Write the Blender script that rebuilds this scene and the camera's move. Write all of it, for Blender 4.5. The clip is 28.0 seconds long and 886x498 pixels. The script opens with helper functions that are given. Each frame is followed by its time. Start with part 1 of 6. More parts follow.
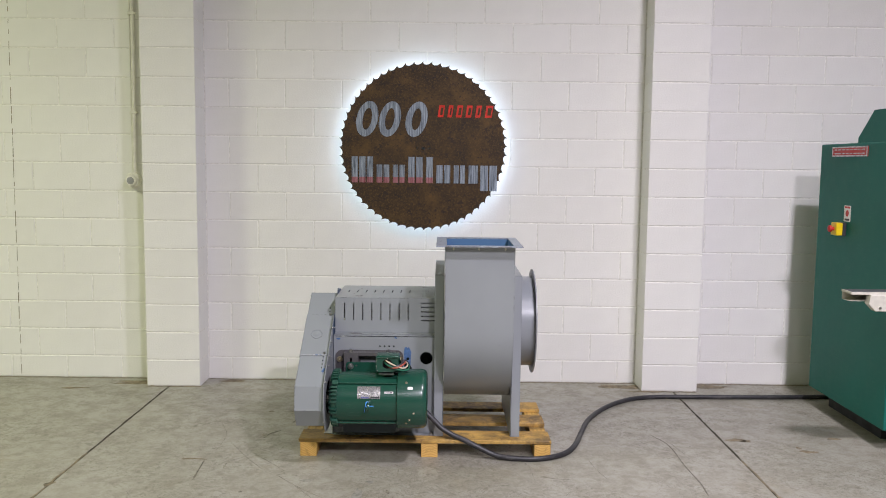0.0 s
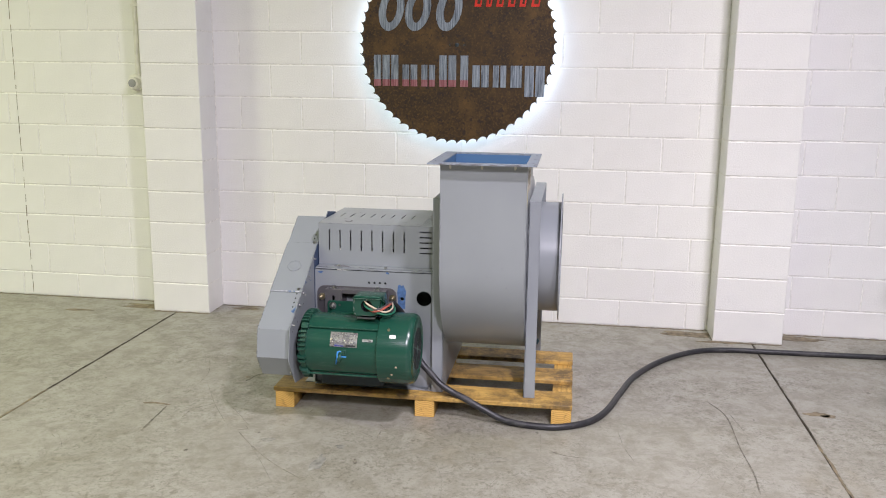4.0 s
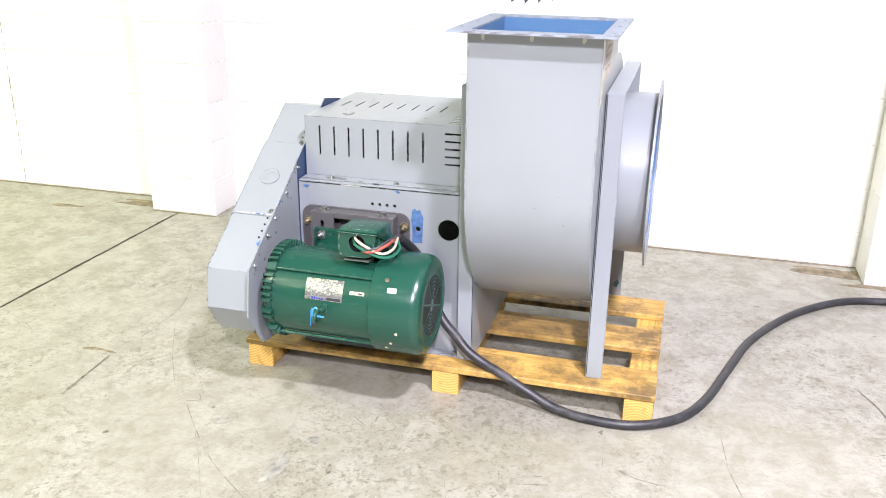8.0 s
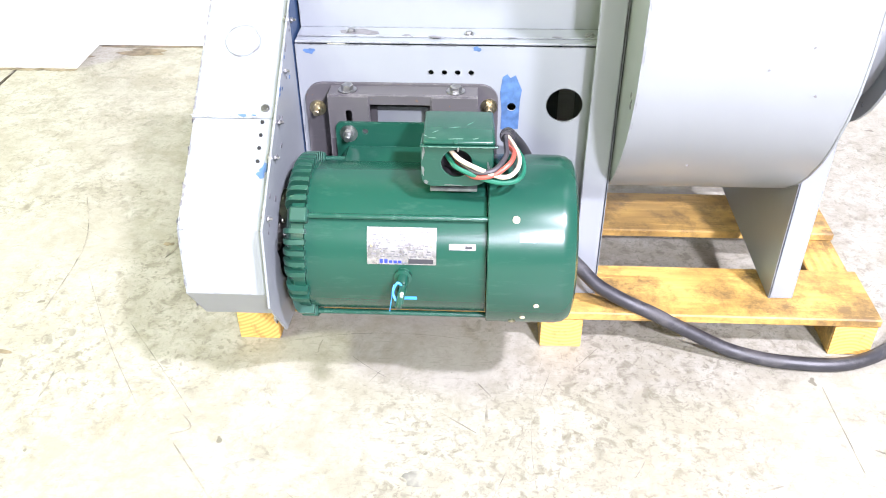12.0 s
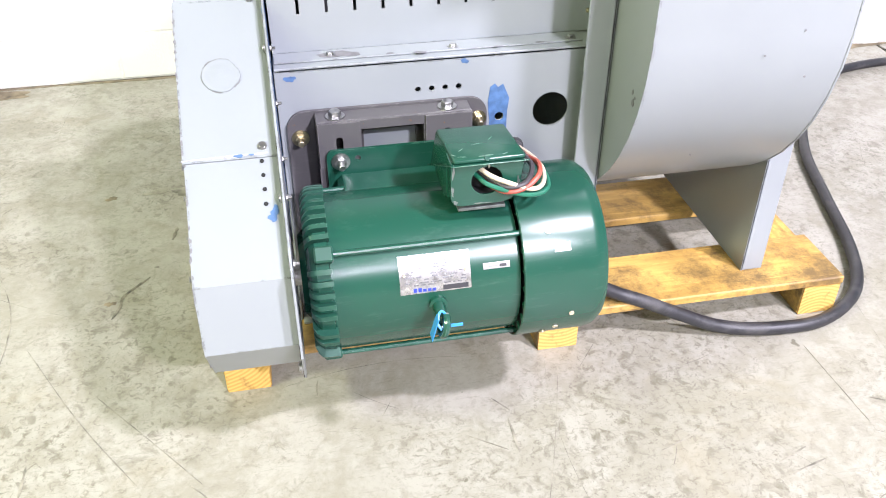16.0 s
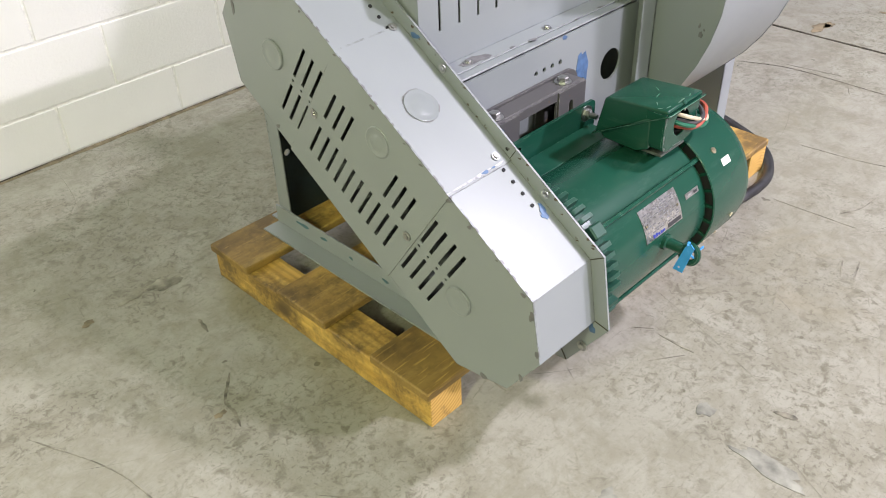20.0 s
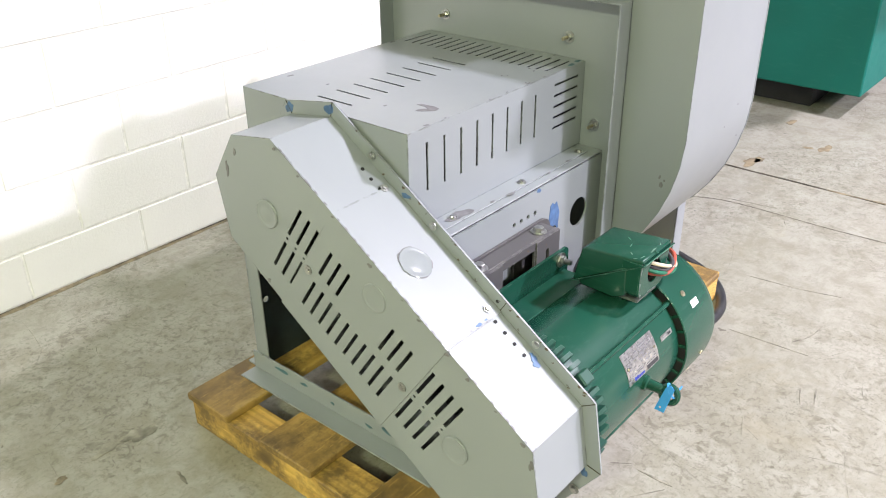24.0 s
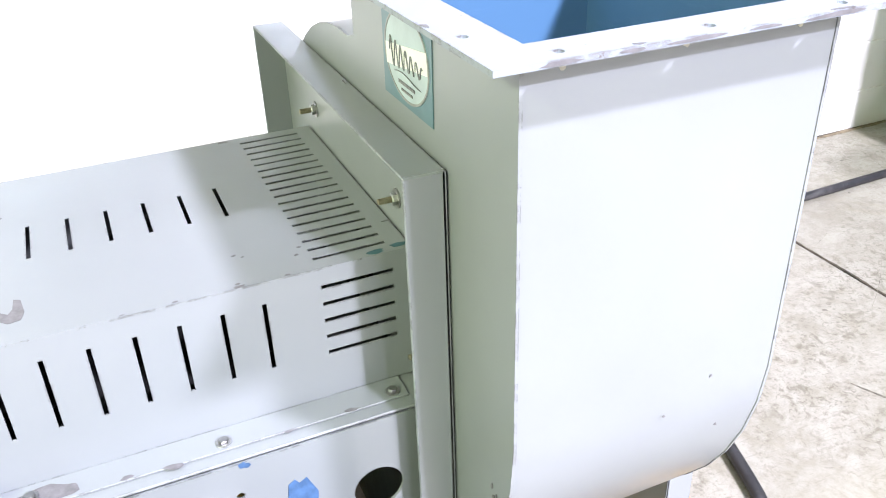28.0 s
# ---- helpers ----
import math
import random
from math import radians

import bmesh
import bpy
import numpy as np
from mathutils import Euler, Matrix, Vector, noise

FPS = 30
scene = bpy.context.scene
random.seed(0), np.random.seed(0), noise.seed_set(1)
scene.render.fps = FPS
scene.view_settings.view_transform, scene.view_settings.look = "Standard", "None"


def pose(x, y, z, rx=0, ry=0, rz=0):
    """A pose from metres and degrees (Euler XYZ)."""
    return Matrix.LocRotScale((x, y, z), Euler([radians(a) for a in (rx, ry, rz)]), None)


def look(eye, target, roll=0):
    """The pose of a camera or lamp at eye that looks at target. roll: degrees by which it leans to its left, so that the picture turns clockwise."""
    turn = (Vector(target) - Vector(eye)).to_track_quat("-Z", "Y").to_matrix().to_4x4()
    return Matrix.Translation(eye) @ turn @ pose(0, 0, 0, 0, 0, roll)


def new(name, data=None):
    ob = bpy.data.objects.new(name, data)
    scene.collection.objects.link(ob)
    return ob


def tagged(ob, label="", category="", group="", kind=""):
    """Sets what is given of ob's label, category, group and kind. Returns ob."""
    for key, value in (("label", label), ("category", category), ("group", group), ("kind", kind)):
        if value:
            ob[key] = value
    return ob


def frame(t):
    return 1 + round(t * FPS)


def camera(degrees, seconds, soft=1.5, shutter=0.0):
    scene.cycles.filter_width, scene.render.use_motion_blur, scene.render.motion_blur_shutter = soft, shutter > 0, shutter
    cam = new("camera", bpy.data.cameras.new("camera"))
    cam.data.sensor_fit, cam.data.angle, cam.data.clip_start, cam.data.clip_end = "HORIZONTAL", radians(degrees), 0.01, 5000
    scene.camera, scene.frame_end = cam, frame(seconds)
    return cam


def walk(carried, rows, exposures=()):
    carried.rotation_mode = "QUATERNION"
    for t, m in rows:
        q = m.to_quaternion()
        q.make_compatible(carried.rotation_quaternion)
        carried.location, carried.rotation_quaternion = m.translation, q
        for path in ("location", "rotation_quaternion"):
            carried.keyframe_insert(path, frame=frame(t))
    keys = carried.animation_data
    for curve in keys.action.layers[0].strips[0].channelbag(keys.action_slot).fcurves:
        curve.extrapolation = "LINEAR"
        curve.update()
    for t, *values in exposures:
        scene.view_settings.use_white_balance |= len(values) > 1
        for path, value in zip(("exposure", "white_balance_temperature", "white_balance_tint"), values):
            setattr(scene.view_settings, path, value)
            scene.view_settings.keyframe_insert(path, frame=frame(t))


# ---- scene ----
import itertools
cam = camera(54.77, 28.0, soft=1.0)
PATH = [
    (0.0, -0.0065, -0.0030, 1.6267, 84.204, -0.640, 0.065),
    (0.5, 0.0342, -0.0176, 1.6370, 83.990, -0.356, 0.686),
    (1.0, 0.1074, -0.0102, 1.6446, 83.758, -0.653, 1.736),
    (1.5, 0.1616, 0.0394, 1.6202, 83.330, -0.165, 2.517),
    (2.0, 0.2333, 0.2400, 1.6096, 81.089, -0.681, 3.520),
    (2.5, 0.2928, 0.4220, 1.6065, 79.999, -1.001, 3.854),
    (3.0, 0.3430, 0.5641, 1.5754, 79.197, -1.213, 4.638),
    (3.5, 0.4757, 0.7550, 1.5642, 78.783, -0.774, 6.980),
    (5.5, 0.6278, 1.3729, 1.5130, 75.652, -0.836, 11.090),
    (6.0, 0.6778, 1.5636, 1.4848, 74.397, -0.232, 13.069),
    (6.5, 0.7367, 1.7537, 1.4839, 73.293, -0.406, 15.843),
    (7.0, 0.7501, 1.8639, 1.4733, 72.878, -0.527, 16.602),
    (7.5, 0.6752, 2.0198, 1.4529, 71.194, -0.690, 16.191),
    (8.0, 0.5941, 2.1864, 1.4384, 69.615, -0.643, 15.915),
    (8.5, 0.5447, 2.3323, 1.4112, 67.315, -0.671, 16.346),
    (9.0, 0.4804, 2.5478, 1.3962, 64.747, -0.095, 16.817),
    (9.5, 0.4149, 2.6840, 1.3843, 62.234, 0.253, 16.330),
    (10.0, 0.2590, 2.7824, 1.3573, 61.110, -0.474, 14.725),
    (10.5, 0.0702, 2.8623, 1.3419, 59.712, 0.341, 9.927),
    (11.0, -0.0428, 2.9329, 1.3135, 57.783, -0.447, 8.880),
    (11.5, -0.1556, 3.0670, 1.2852, 55.796, 0.834, 6.090),
    (12.0, -0.2494, 3.1665, 1.2808, 54.385, 0.377, 2.840),
    (12.5, -0.3930, 3.2232, 1.2747, 54.165, 0.158, -3.915),
    (13.0, -0.5275, 3.2389, 1.2790, 54.074, 0.221, -10.334),
    (13.5, -0.5734, 3.2380, 1.2805, 54.438, -0.180, -10.976),
    (15.5, -0.5771, 3.2430, 1.2788, 55.169, 0.059, -11.402),
    (16.0, -0.5911, 3.2530, 1.2813, 54.436, 0.079, -11.204),
    (16.5, -0.6450, 3.3071, 1.2810, 53.038, -1.212, -10.660),
    (17.0, -0.7419, 3.4674, 1.2650, 53.449, 1.554, -14.365),
    (17.5, -0.8470, 3.6083, 1.2686, 51.693, 1.620, -18.553),
    (18.0, -1.0353, 3.7072, 1.2643, 50.622, 1.697, -29.546),
    (18.5, -1.1969, 3.7309, 1.2653, 50.297, 0.185, -35.381),
    (19.0, -1.3531, 3.6747, 1.2789, 53.208, 1.526, -38.959),
    (19.5, -1.4764, 3.6466, 1.3009, 53.012, 1.964, -40.185),
    (20.0, -1.6020, 3.7103, 1.3209, 54.084, 1.632, -45.713),
    (20.5, -1.7085, 3.7504, 1.3469, 56.044, 1.545, -50.425),
    (21.0, -1.7449, 3.7580, 1.3702, 57.690, 1.276, -51.531),
    (21.5, -1.7519, 3.7564, 1.3868, 59.893, 1.018, -51.961),
    (22.0, -1.7429, 3.7589, 1.3963, 61.338, 0.786, -52.060),
    (22.5, -1.7360, 3.7614, 1.4063, 62.303, 0.432, -51.432),
    (24.5, -1.6177, 3.7902, 1.4098, 61.030, 0.803, -48.749),
    (25.0, -1.3598, 3.8533, 1.4033, 59.565, 0.259, -44.152),
    (25.5, -1.1816, 3.8888, 1.3959, 59.638, 0.684, -43.473),
    (26.0, -1.0325, 3.9385, 1.3787, 59.379, 0.729, -41.602),
    (26.5, -0.8629, 3.9791, 1.3947, 59.496, 1.099, -39.855),
    (27.0, -0.7174, 3.9749, 1.4032, 60.148, 1.416, -37.103),
    (27.5, -0.5206, 3.9076, 1.4145, 60.775, 0.902, -29.042),
    (28.0, -0.3395, 3.8670, 1.4075, 59.991, 1.713, -24.082),
]
# stops, kelvin and tint: the camera opens up and cools as it comes close
EXPOSURES = [(0.0, -0.62, 6600, 10), (3.5, -0.50, 6600, 10), (5.5, 0.2, 6450, 10), (8.0, 0.68, 6450, 10), (10.0, 1.2, 6250, 10), (12.0, 1.25, 6230, 10), (13.5, 1.2, 6250, 10), (15.5, 0.95, 6300, 10), (16.5, 0.85, 6380, 10), (18.0, 0.75, 6450, 10), (19.0, 0.1, 6550, 10), (20.0, 0.16, 6550, 10), (21.0, 0.49, 6480, 10), (22.5, 0.53, 6500, 10), (24.5, 0.5, 6450, 10), (25.0, 0.38, 6400, 10), (26.0, 0.35, 6250, 10), (27.0, 0.61, 6300, 10), (28.0, 1.04, 6200, 10)]
walk(cam, [(t, pose(x, y, z, rx, ry, rz)) for t, x, y, z, rx, ry, rz in PATH], EXPOSURES)

# ---------------------------------------------------------------- world and lights
world = bpy.data.worlds.new("hall_air")
world.use_nodes = True
world.node_tree.nodes["Background"].inputs["Color"].default_value = (0.62, 0.66, 0.55, 1)
world.node_tree.nodes["Background"].inputs["Strength"].default_value = 0.02
scene.world = world


def area_lamp(name, at, target, size_x, size_y, watts, colour):
    data = bpy.data.lights.new(name, "AREA")
    data.shape, data.size, data.size_y = "RECTANGLE", size_x, size_y
    data.energy, data.color = watts, colour
    data.spread = radians(158)
    ob = new(name, data)
    ob.matrix_world = look(at, target)
    return tagged(ob, "", "lamp", "", "structure")


# one row of cool hall lights in front of the wall, greener old ones over the rest of the hall
KEY = (0.895, 0.845, 0.985)
KEY_LAMPS = [(2.30, 1.70, 5.30, 425), (2.00, -1.50, 4.95, 900), (0.10, -3.60, 5.30, 210)]
for kx, ky, kz, kw in KEY_LAMPS:
    area_lamp("row_lamp", (kx, ky, kz), (kx, ky + 0.001, 0), 0.46, 0.30, kw, KEY)
FILL = (0.935, 1.0, 0.635)
FILL_LAMPS = [(-6.2, 2.7, 5.20, 390), (-5.4, -1.6, 5.70, 205), (-4.6, -4.4, 5.70, 80)]
for fx, fy, fz, fw in FILL_LAMPS:
    area_lamp("hall_lamp", (fx, fy, fz), (fx, fy + 0.001, 0), 0.35, 1.25, fw, FILL)


# ---------------------------------------------------------------- materials
def node_mat(name):
    m = bpy.data.materials.new(name)
    m.use_nodes = True
    nt = m.node_tree
    return m, nt, nt.nodes["Principled BSDF"]


def nd(nt, kind, **kw):
    n = nt.nodes.new(kind)
    for k, v in kw.items():
        if k in n.inputs:
            n.inputs[k].default_value = v
    return n


def coords(nt, scale=(1, 1, 1), rot=(0, 0, 0), obj=True):
    tc = nt.nodes.new("ShaderNodeTexCoord")
    mp = nt.nodes.new("ShaderNodeMapping")
    mp.inputs["Scale"].default_value = scale
    mp.inputs["Rotation"].default_value = rot
    nt.links.new(tc.outputs["Object"], mp.inputs["Vector"])
    return mp.outputs["Vector"]


def noise_at(nt, vec, scale, detail=4.0, rough=0.55, dist=0.0):
    n = nd(nt, "ShaderNodeTexNoise", Scale=scale, Detail=detail, Roughness=rough, Distortion=dist)
    nt.links.new(vec, n.inputs["Vector"])
    return n.outputs["Fac"]


def ramp(nt, fac, stops):
    r = nt.nodes.new("ShaderNodeValToRGB")
    els = r.color_ramp.elements
    while len(els) < len(stops):
        els.new(0.5)
    for e, (p, c) in zip(els, stops):
        e.position = p
        e.color = (c, c, c, 1) if isinstance(c, (int, float)) else (*c, 1)
    nt.links.new(fac, r.inputs["Fac"])
    return r.outputs["Color"]


def mix(nt, fac, a, b, blend="MIX"):
    m = nt.nodes.new("ShaderNodeMix")
    m.data_type, m.blend_type = "RGBA", blend
    for sock, v in ((m.inputs[0], fac), (m.inputs[6], a), (m.inputs[7], b)):
        if isinstance(v, (int, float)):
            sock.default_value = v
        elif isinstance(v, tuple):
            sock.default_value = (*v, 1) if len(v) == 3 else v
        else:
            nt.links.new(v, sock)
    return m.outputs[2]


def bump(nt, bs, height, strength=0.2, dist=0.002):
    b = nd(nt, "ShaderNodeBump", Strength=strength, Distance=dist)
    nt.links.new(height, b.inputs["Height"])
    nt.links.new(b.outputs["Normal"], bs.inputs["Normal"])


def plain(name, colour, rough=0.5, metal=0.0, vary=0.08, scale=30.0, bumps=0.0):
    m, nt, bs = node_mat(name)
    v = coords(nt)
    f = noise_at(nt, v, scale, 5.0)
    lo = tuple(c * (1 - vary * 1.6) for c in colour)
    hi = tuple(min(1, c * (1 + vary * 1.6)) for c in colour)
    nt.links.new(ramp(nt, f, [(0.3, lo), (0.7, hi)]), bs.inputs["Base Color"])
    nt.links.new(ramp(nt, noise_at(nt, v, scale * 0.35, 3.0), [(0.3, max(0.02, rough * 0.82)), (0.7, min(1, rough * 1.18))]), bs.inputs["Roughness"])
    bs.inputs["Metallic"].default_value = metal
    if bumps:
        bump(nt, bs, f, bumps, 0.001)
    return m


def edge_mask(nt, v, radius, lo, hi):
    """Ragged mask along the folded and cut edges of a sheet."""
    be = nd(nt, "ShaderNodeBevel", Radius=radius)
    be.samples = 3
    ge = nt.nodes.new("ShaderNodeNewGeometry")
    dot = nt.nodes.new("ShaderNodeVectorMath")
    dot.operation = "DOT_PRODUCT"
    nt.links.new(be.outputs["Normal"], dot.inputs[0])
    nt.links.new(ge.outputs["Normal"], dot.inputs[1])
    edge = ramp(nt, dot.outputs["Value"], [(0.86, 1.0), (0.985, 0.0)])
    rag = ramp(nt, noise_at(nt, v, 26.0, 7.0, 0.75), [(lo, 0.0), (hi, 1.0)])
    return mix(nt, 1.0, edge, rag, "MULTIPLY")


def painted_metal(name, colour, chip, under, rough=0.36, wear=0.0, rub=0.35):
    """Sprayed sheet steel: faint orange peel, rub marks, a few chips down to the coat below."""
    m, nt, bs = node_mat(name)
    v = coords(nt)
    big = noise_at(nt, v, 2.2, 3.0)
    mid = noise_at(nt, v, 14.0, 6.0, 0.65)
    c = ramp(nt, big, [(0.3, tuple(x * 0.93 for x in colour)), (0.7, tuple(x * 1.06 for x in colour))])
    smear = ramp(nt, noise_at(nt, coords(nt, (3, 3, 18), (0.3, 0.2, 0.4)), 4.0, 5.0, 0.7), [(0.56, 0.0), (0.76, rub)])
    c = mix(nt, smear, c, tuple(min(1, x * 1.15 + 0.025) for x in colour))
    chips = ramp(nt, noise_at(nt, v, 23.0, 6.0, 0.72), [(chip, 0.0), (chip + 0.015, 1.0)])
    c = mix(nt, chips, c, under)
    if wear:
        c = mix(nt, edge_mask(nt, v, wear, 0.49, 0.55), c, under)
    nt.links.new(c, bs.inputs["Base Color"])
    nt.links.new(ramp(nt, mid, [(0.3, rough * 0.93), (0.75, rough * 1.09)]), bs.inputs["Roughness"])
    bump(nt, bs, noise_at(nt, v, 220.0, 2.0), 0.05, 0.0006)
    return m


GREY = painted_metal("grey_paint", (0.250, 0.270, 0.285), 0.76, (0.075, 0.073, 0.076), 0.33, 0.0036, 0.02)
GREY.node_tree.nodes["Principled BSDF"].inputs["Specular IOR Level"].default_value = 0.65
GREY_GLOSS = painted_metal("glossy_grey_paint", (0.250, 0.270, 0.285), 0.73, (0.60, 0.60, 0.60), 0.13)
FLANGE = painted_metal("worn_flange_paint", (0.27, 0.305, 0.36), 0.66, (0.115, 0.10, 0.095), 0.42, 0.007, 0.2)
GREY_DARK = painted_metal("dark_grey_paint", (0.085, 0.083, 0.088), 0.74, (0.2, 0.2, 0.2), 0.42)
BRACKET = painted_metal("scuffed_bracket_paint", (0.080, 0.076, 0.080), 0.70, (0.21, 0.20, 0.20), 0.40, 0.003, 0.5)
bk, bk_bs = BRACKET.node_tree, BRACKET.node_tree.nodes["Principled BSDF"]
rust_spots = ramp(bk, noise_at(bk, coords(bk), 75.0, 3.0, 0.6), [(0.70, 0.0), (0.73, 0.9)])
bk.links.new(mix(bk, rust_spots, bk_bs.inputs["Base Color"].links[0].from_socket, (0.16, 0.085, 0.035)), bk_bs.inputs["Base Color"])
BLUE = painted_metal("old_blue_paint", (0.075, 0.165, 0.31), 0.74, (0.2, 0.25, 0.3), 0.4)
BLUE_DEEP = painted_metal("deep_blue_coat", (0.022, 0.050, 0.115), 0.74, (0.2, 0.25, 0.3), 0.4)
CHIP = plain("bare_primer", (0.16, 0.155, 0.165), 0.5, 0.1, 0.15, 90)
RUSTY = plain("rust_mark", (0.20, 0.095, 0.035), 0.8, 0, 0.35, 60)
FILLER = plain("pale_filler", (0.40, 0.40, 0.44), 0.6, 0, 0.35, 120)
NICK = plain("brown_nick", (0.095, 0.068, 0.050), 0.8, 0, 0.35, 60)
CHIP_BLUE = plain("blue_undercoat", (0.068, 0.135, 0.275), 0.45, 0, 0.2, 60)
GREEN = painted_metal("motor_green", (0.0098, 0.060, 0.039), 0.755, (0.11, 0.22, 0.17), 0.25, 0.0018, 0.6)
GREEN_ROUGH = painted_metal("rough_cast_green", (0.0098, 0.060, 0.039), 0.74, (0.10, 0.20, 0.15), 0.5, 0.0018, 0.6)
TEAL = painted_metal("machine_teal", (0.008, 0.128, 0.103), 0.79, (0.02, 0.15, 0.12), 0.5)
TEAL.node_tree.nodes["Principled BSDF"].inputs["Specular IOR Level"].default_value = 0.2
CREAM = plain("cream_enamel", (0.55, 0.53, 0.46), 0.4, 0, 0.06)
STEEL = plain("zinc_steel", (0.42, 0.42, 0.41), 0.33, 1.0, 0.15, 120)
BRASS = plain("yellow_zinc", (0.46, 0.41, 0.28), 0.38, 1.0, 0.2, 120)
BLACK = plain("black_base_and_shade", (0.008, 0.008, 0.009), 0.7, 0, 0.1)


def dusty(name, colour, dust):
    m, nt, bs = node_mat(name)
    v = coords(nt)
    c = ramp(nt, noise_at(nt, v, 40.0, 5.0), [(0.3, tuple(x * 0.8 for x in colour)), (0.7, tuple(x * 1.3 for x in colour))])
    f = ramp(nt, noise_at(nt, coords(nt, (1, 1, 2)), 9.0, 7.0, 0.75, 0.5), [(0.50, 0.0), (0.70, 0.8)])
    nt.links.new(mix(nt, f, c, dust), bs.inputs["Base Color"])
    nt.links.new(ramp(nt, f, [(0.0, 0.45), (1.0, 0.8)]), bs.inputs["Roughness"])
    bump(nt, bs, noise_at(nt, v, 160.0, 3.0), 0.12, 0.001)
    return m


def end_grain(name, cx, cz):
    m, nt, bs = node_mat(name)
    v = coords(nt)
    w = nd(nt, "ShaderNodeTexWave", Scale=34.0, Distortion=1.6, Detail=2.0)
    w.wave_type = "RINGS"
    w.rings_direction = "Y"
    mp = nt.nodes.new("ShaderNodeMapping")
    mp.inputs["Location"].default_value = (-cx, 0, -cz)
    nt.links.new(v, mp.inputs["Vector"])
    nt.links.new(mp.outputs["Vector"], w.inputs["Vector"])
    c = ramp(nt, w.outputs["Fac"], [(0.2, (0.66, 0.41, 0.12)), (0.9, (0.52, 0.295, 0.075))])
    d = ramp(nt, noise_at(nt, v, 30.0, 6.0, 0.7), [(0.56, 0.0), (0.7, 0.7)])
    nt.links.new(mix(nt, d, c, (0.14, 0.08, 0.03)), bs.inputs["Base Color"])
    bs.inputs["Roughness"].default_value = 0.65
    return m


RUBBER = dusty("black_rubber", (0.020, 0.020, 0.023), (0.085, 0.082, 0.08))
WOOD_ENDS = [end_grain("pine_end_grain", cx, cz) for cx, cz in ((-0.80, 0.14), (-0.07, 0.13), (0.555, -0.03))]
WIRE_W = plain("white_wire", (0.56, 0.47, 0.35), 0.45, 0, 0.12, 60)
WIRE_R = plain("red_wire", (0.36, 0.075, 0.05), 0.45, 0, 0.12, 60)
WIRE_G = plain("green_wire", (0.012, 0.13, 0.075), 0.45, 0, 0.12, 60)
WIRE_K = plain("grey_wire", (0.05, 0.045, 0.05), 0.45)
PLATE_AL = plain("etched_aluminium", (0.50, 0.49, 0.485), 0.28, 0.88, 0.22, 130)
INK = plain("dark_print", (0.03, 0.03, 0.035), 0.5)
INK_GREY = plain("grey_print", (0.28, 0.28, 0.28), 0.5)
INK_FINE = plain("small_dark_print", (0.16, 0.16, 0.17), 0.5, 0, 0.4, 300)
INK_SOFT = plain("faded_dark_print", (0.14, 0.15, 0.155), 0.5, 0, 0.3, 200)
INK_BLUE = plain("blue_print", (0.02, 0.04, 0.32), 0.5)
INK_RED = plain("red_print", (0.48, 0.02, 0.015), 0.45)
WHITE = plain("white_label", (0.78, 0.78, 0.76), 0.45, 0, 0.04)
TAG = plain("blue_tag", (0.05, 0.30, 0.72), 0.4, 0, 0.06)
YELLOW = plain("yellow_plastic", (0.75, 0.52, 0.01), 0.4, 0, 0.05)
STICKER = plain("teal_grey_sticker", (0.105, 0.19, 0.225), 0.35, 0, 0.06)
STICKER_PALE = plain("pale_sticker", (0.40, 0.48, 0.51), 0.35, 0, 0.06)


def brushed(name, dark, pale):
    m, nt, bs = node_mat(name)
    f = noise_at(nt, coords(nt, (55, 1, 3)), 2.0, 4.0, 0.7, 0.4)
    nt.links.new(ramp(nt, f, [(0.35, dark), (0.66, pale)]), bs.inputs["Base Color"])
    bs.inputs["Metallic"].default_value = 0.7
    bs.inputs["Roughness"].default_value = 0.36
    return m


LETTER = brushed("brushed_letter_steel", (0.10, 0.125, 0.16), (0.50, 0.57, 0.66))
LETTER_RED = plain("red_letter", (0.62, 0.035, 0.02), 0.35, 0.2, 0.12, 30)

LETTER_FADE = brushed("red_faded_letter", (0.26, 0.07, 0.08), (0.58, 0.30, 0.33))
GREEN_PALE = plain("scuffed_green_paint", (0.11, 0.215, 0.165), 0.45, 0.0, 0.3, 90)
GREEN_NECK = plain("scraped_green_steel", (0.16, 0.18, 0.17), 0.35, 0.5, 0.2, 60)
WALL_PAINT = plain("cream_white_paint", (0.72, 0.70, 0.64), 0.45, 0, 0.05, 20)


def mat_wall():
    m, nt, bs = node_mat("painted_block")
    v = coords(nt)
    info = nt.nodes.new("ShaderNodeObjectInfo")
    tone = ramp(nt, info.outputs["Random"], [(0.0, (0.805, 0.792, 0.76)), (1.0, (0.828, 0.818, 0.79))])
    dirt = ramp(nt, noise_at(nt, v, 1.3, 5.0, 0.6), [(0.35, 0.93), (0.65, 1.0)])
    c = mix(nt, 1.0, tone, dirt, "MULTIPLY")
    speck = ramp(nt, noise_at(nt, v, 55.0, 3.0, 0.6), [(0.735, 0.0), (0.76, 0.45)])
    c = mix(nt, speck, c, (0.45, 0.42, 0.36))
    nt.links.new(c, bs.inputs["Base Color"])
    bs.inputs["Roughness"].default_value = 0.42
    pits = noise_at(nt, v, 90.0, 4.0, 0.7)
    bump(nt, bs, pits, 0.6, 0.003)
    return m


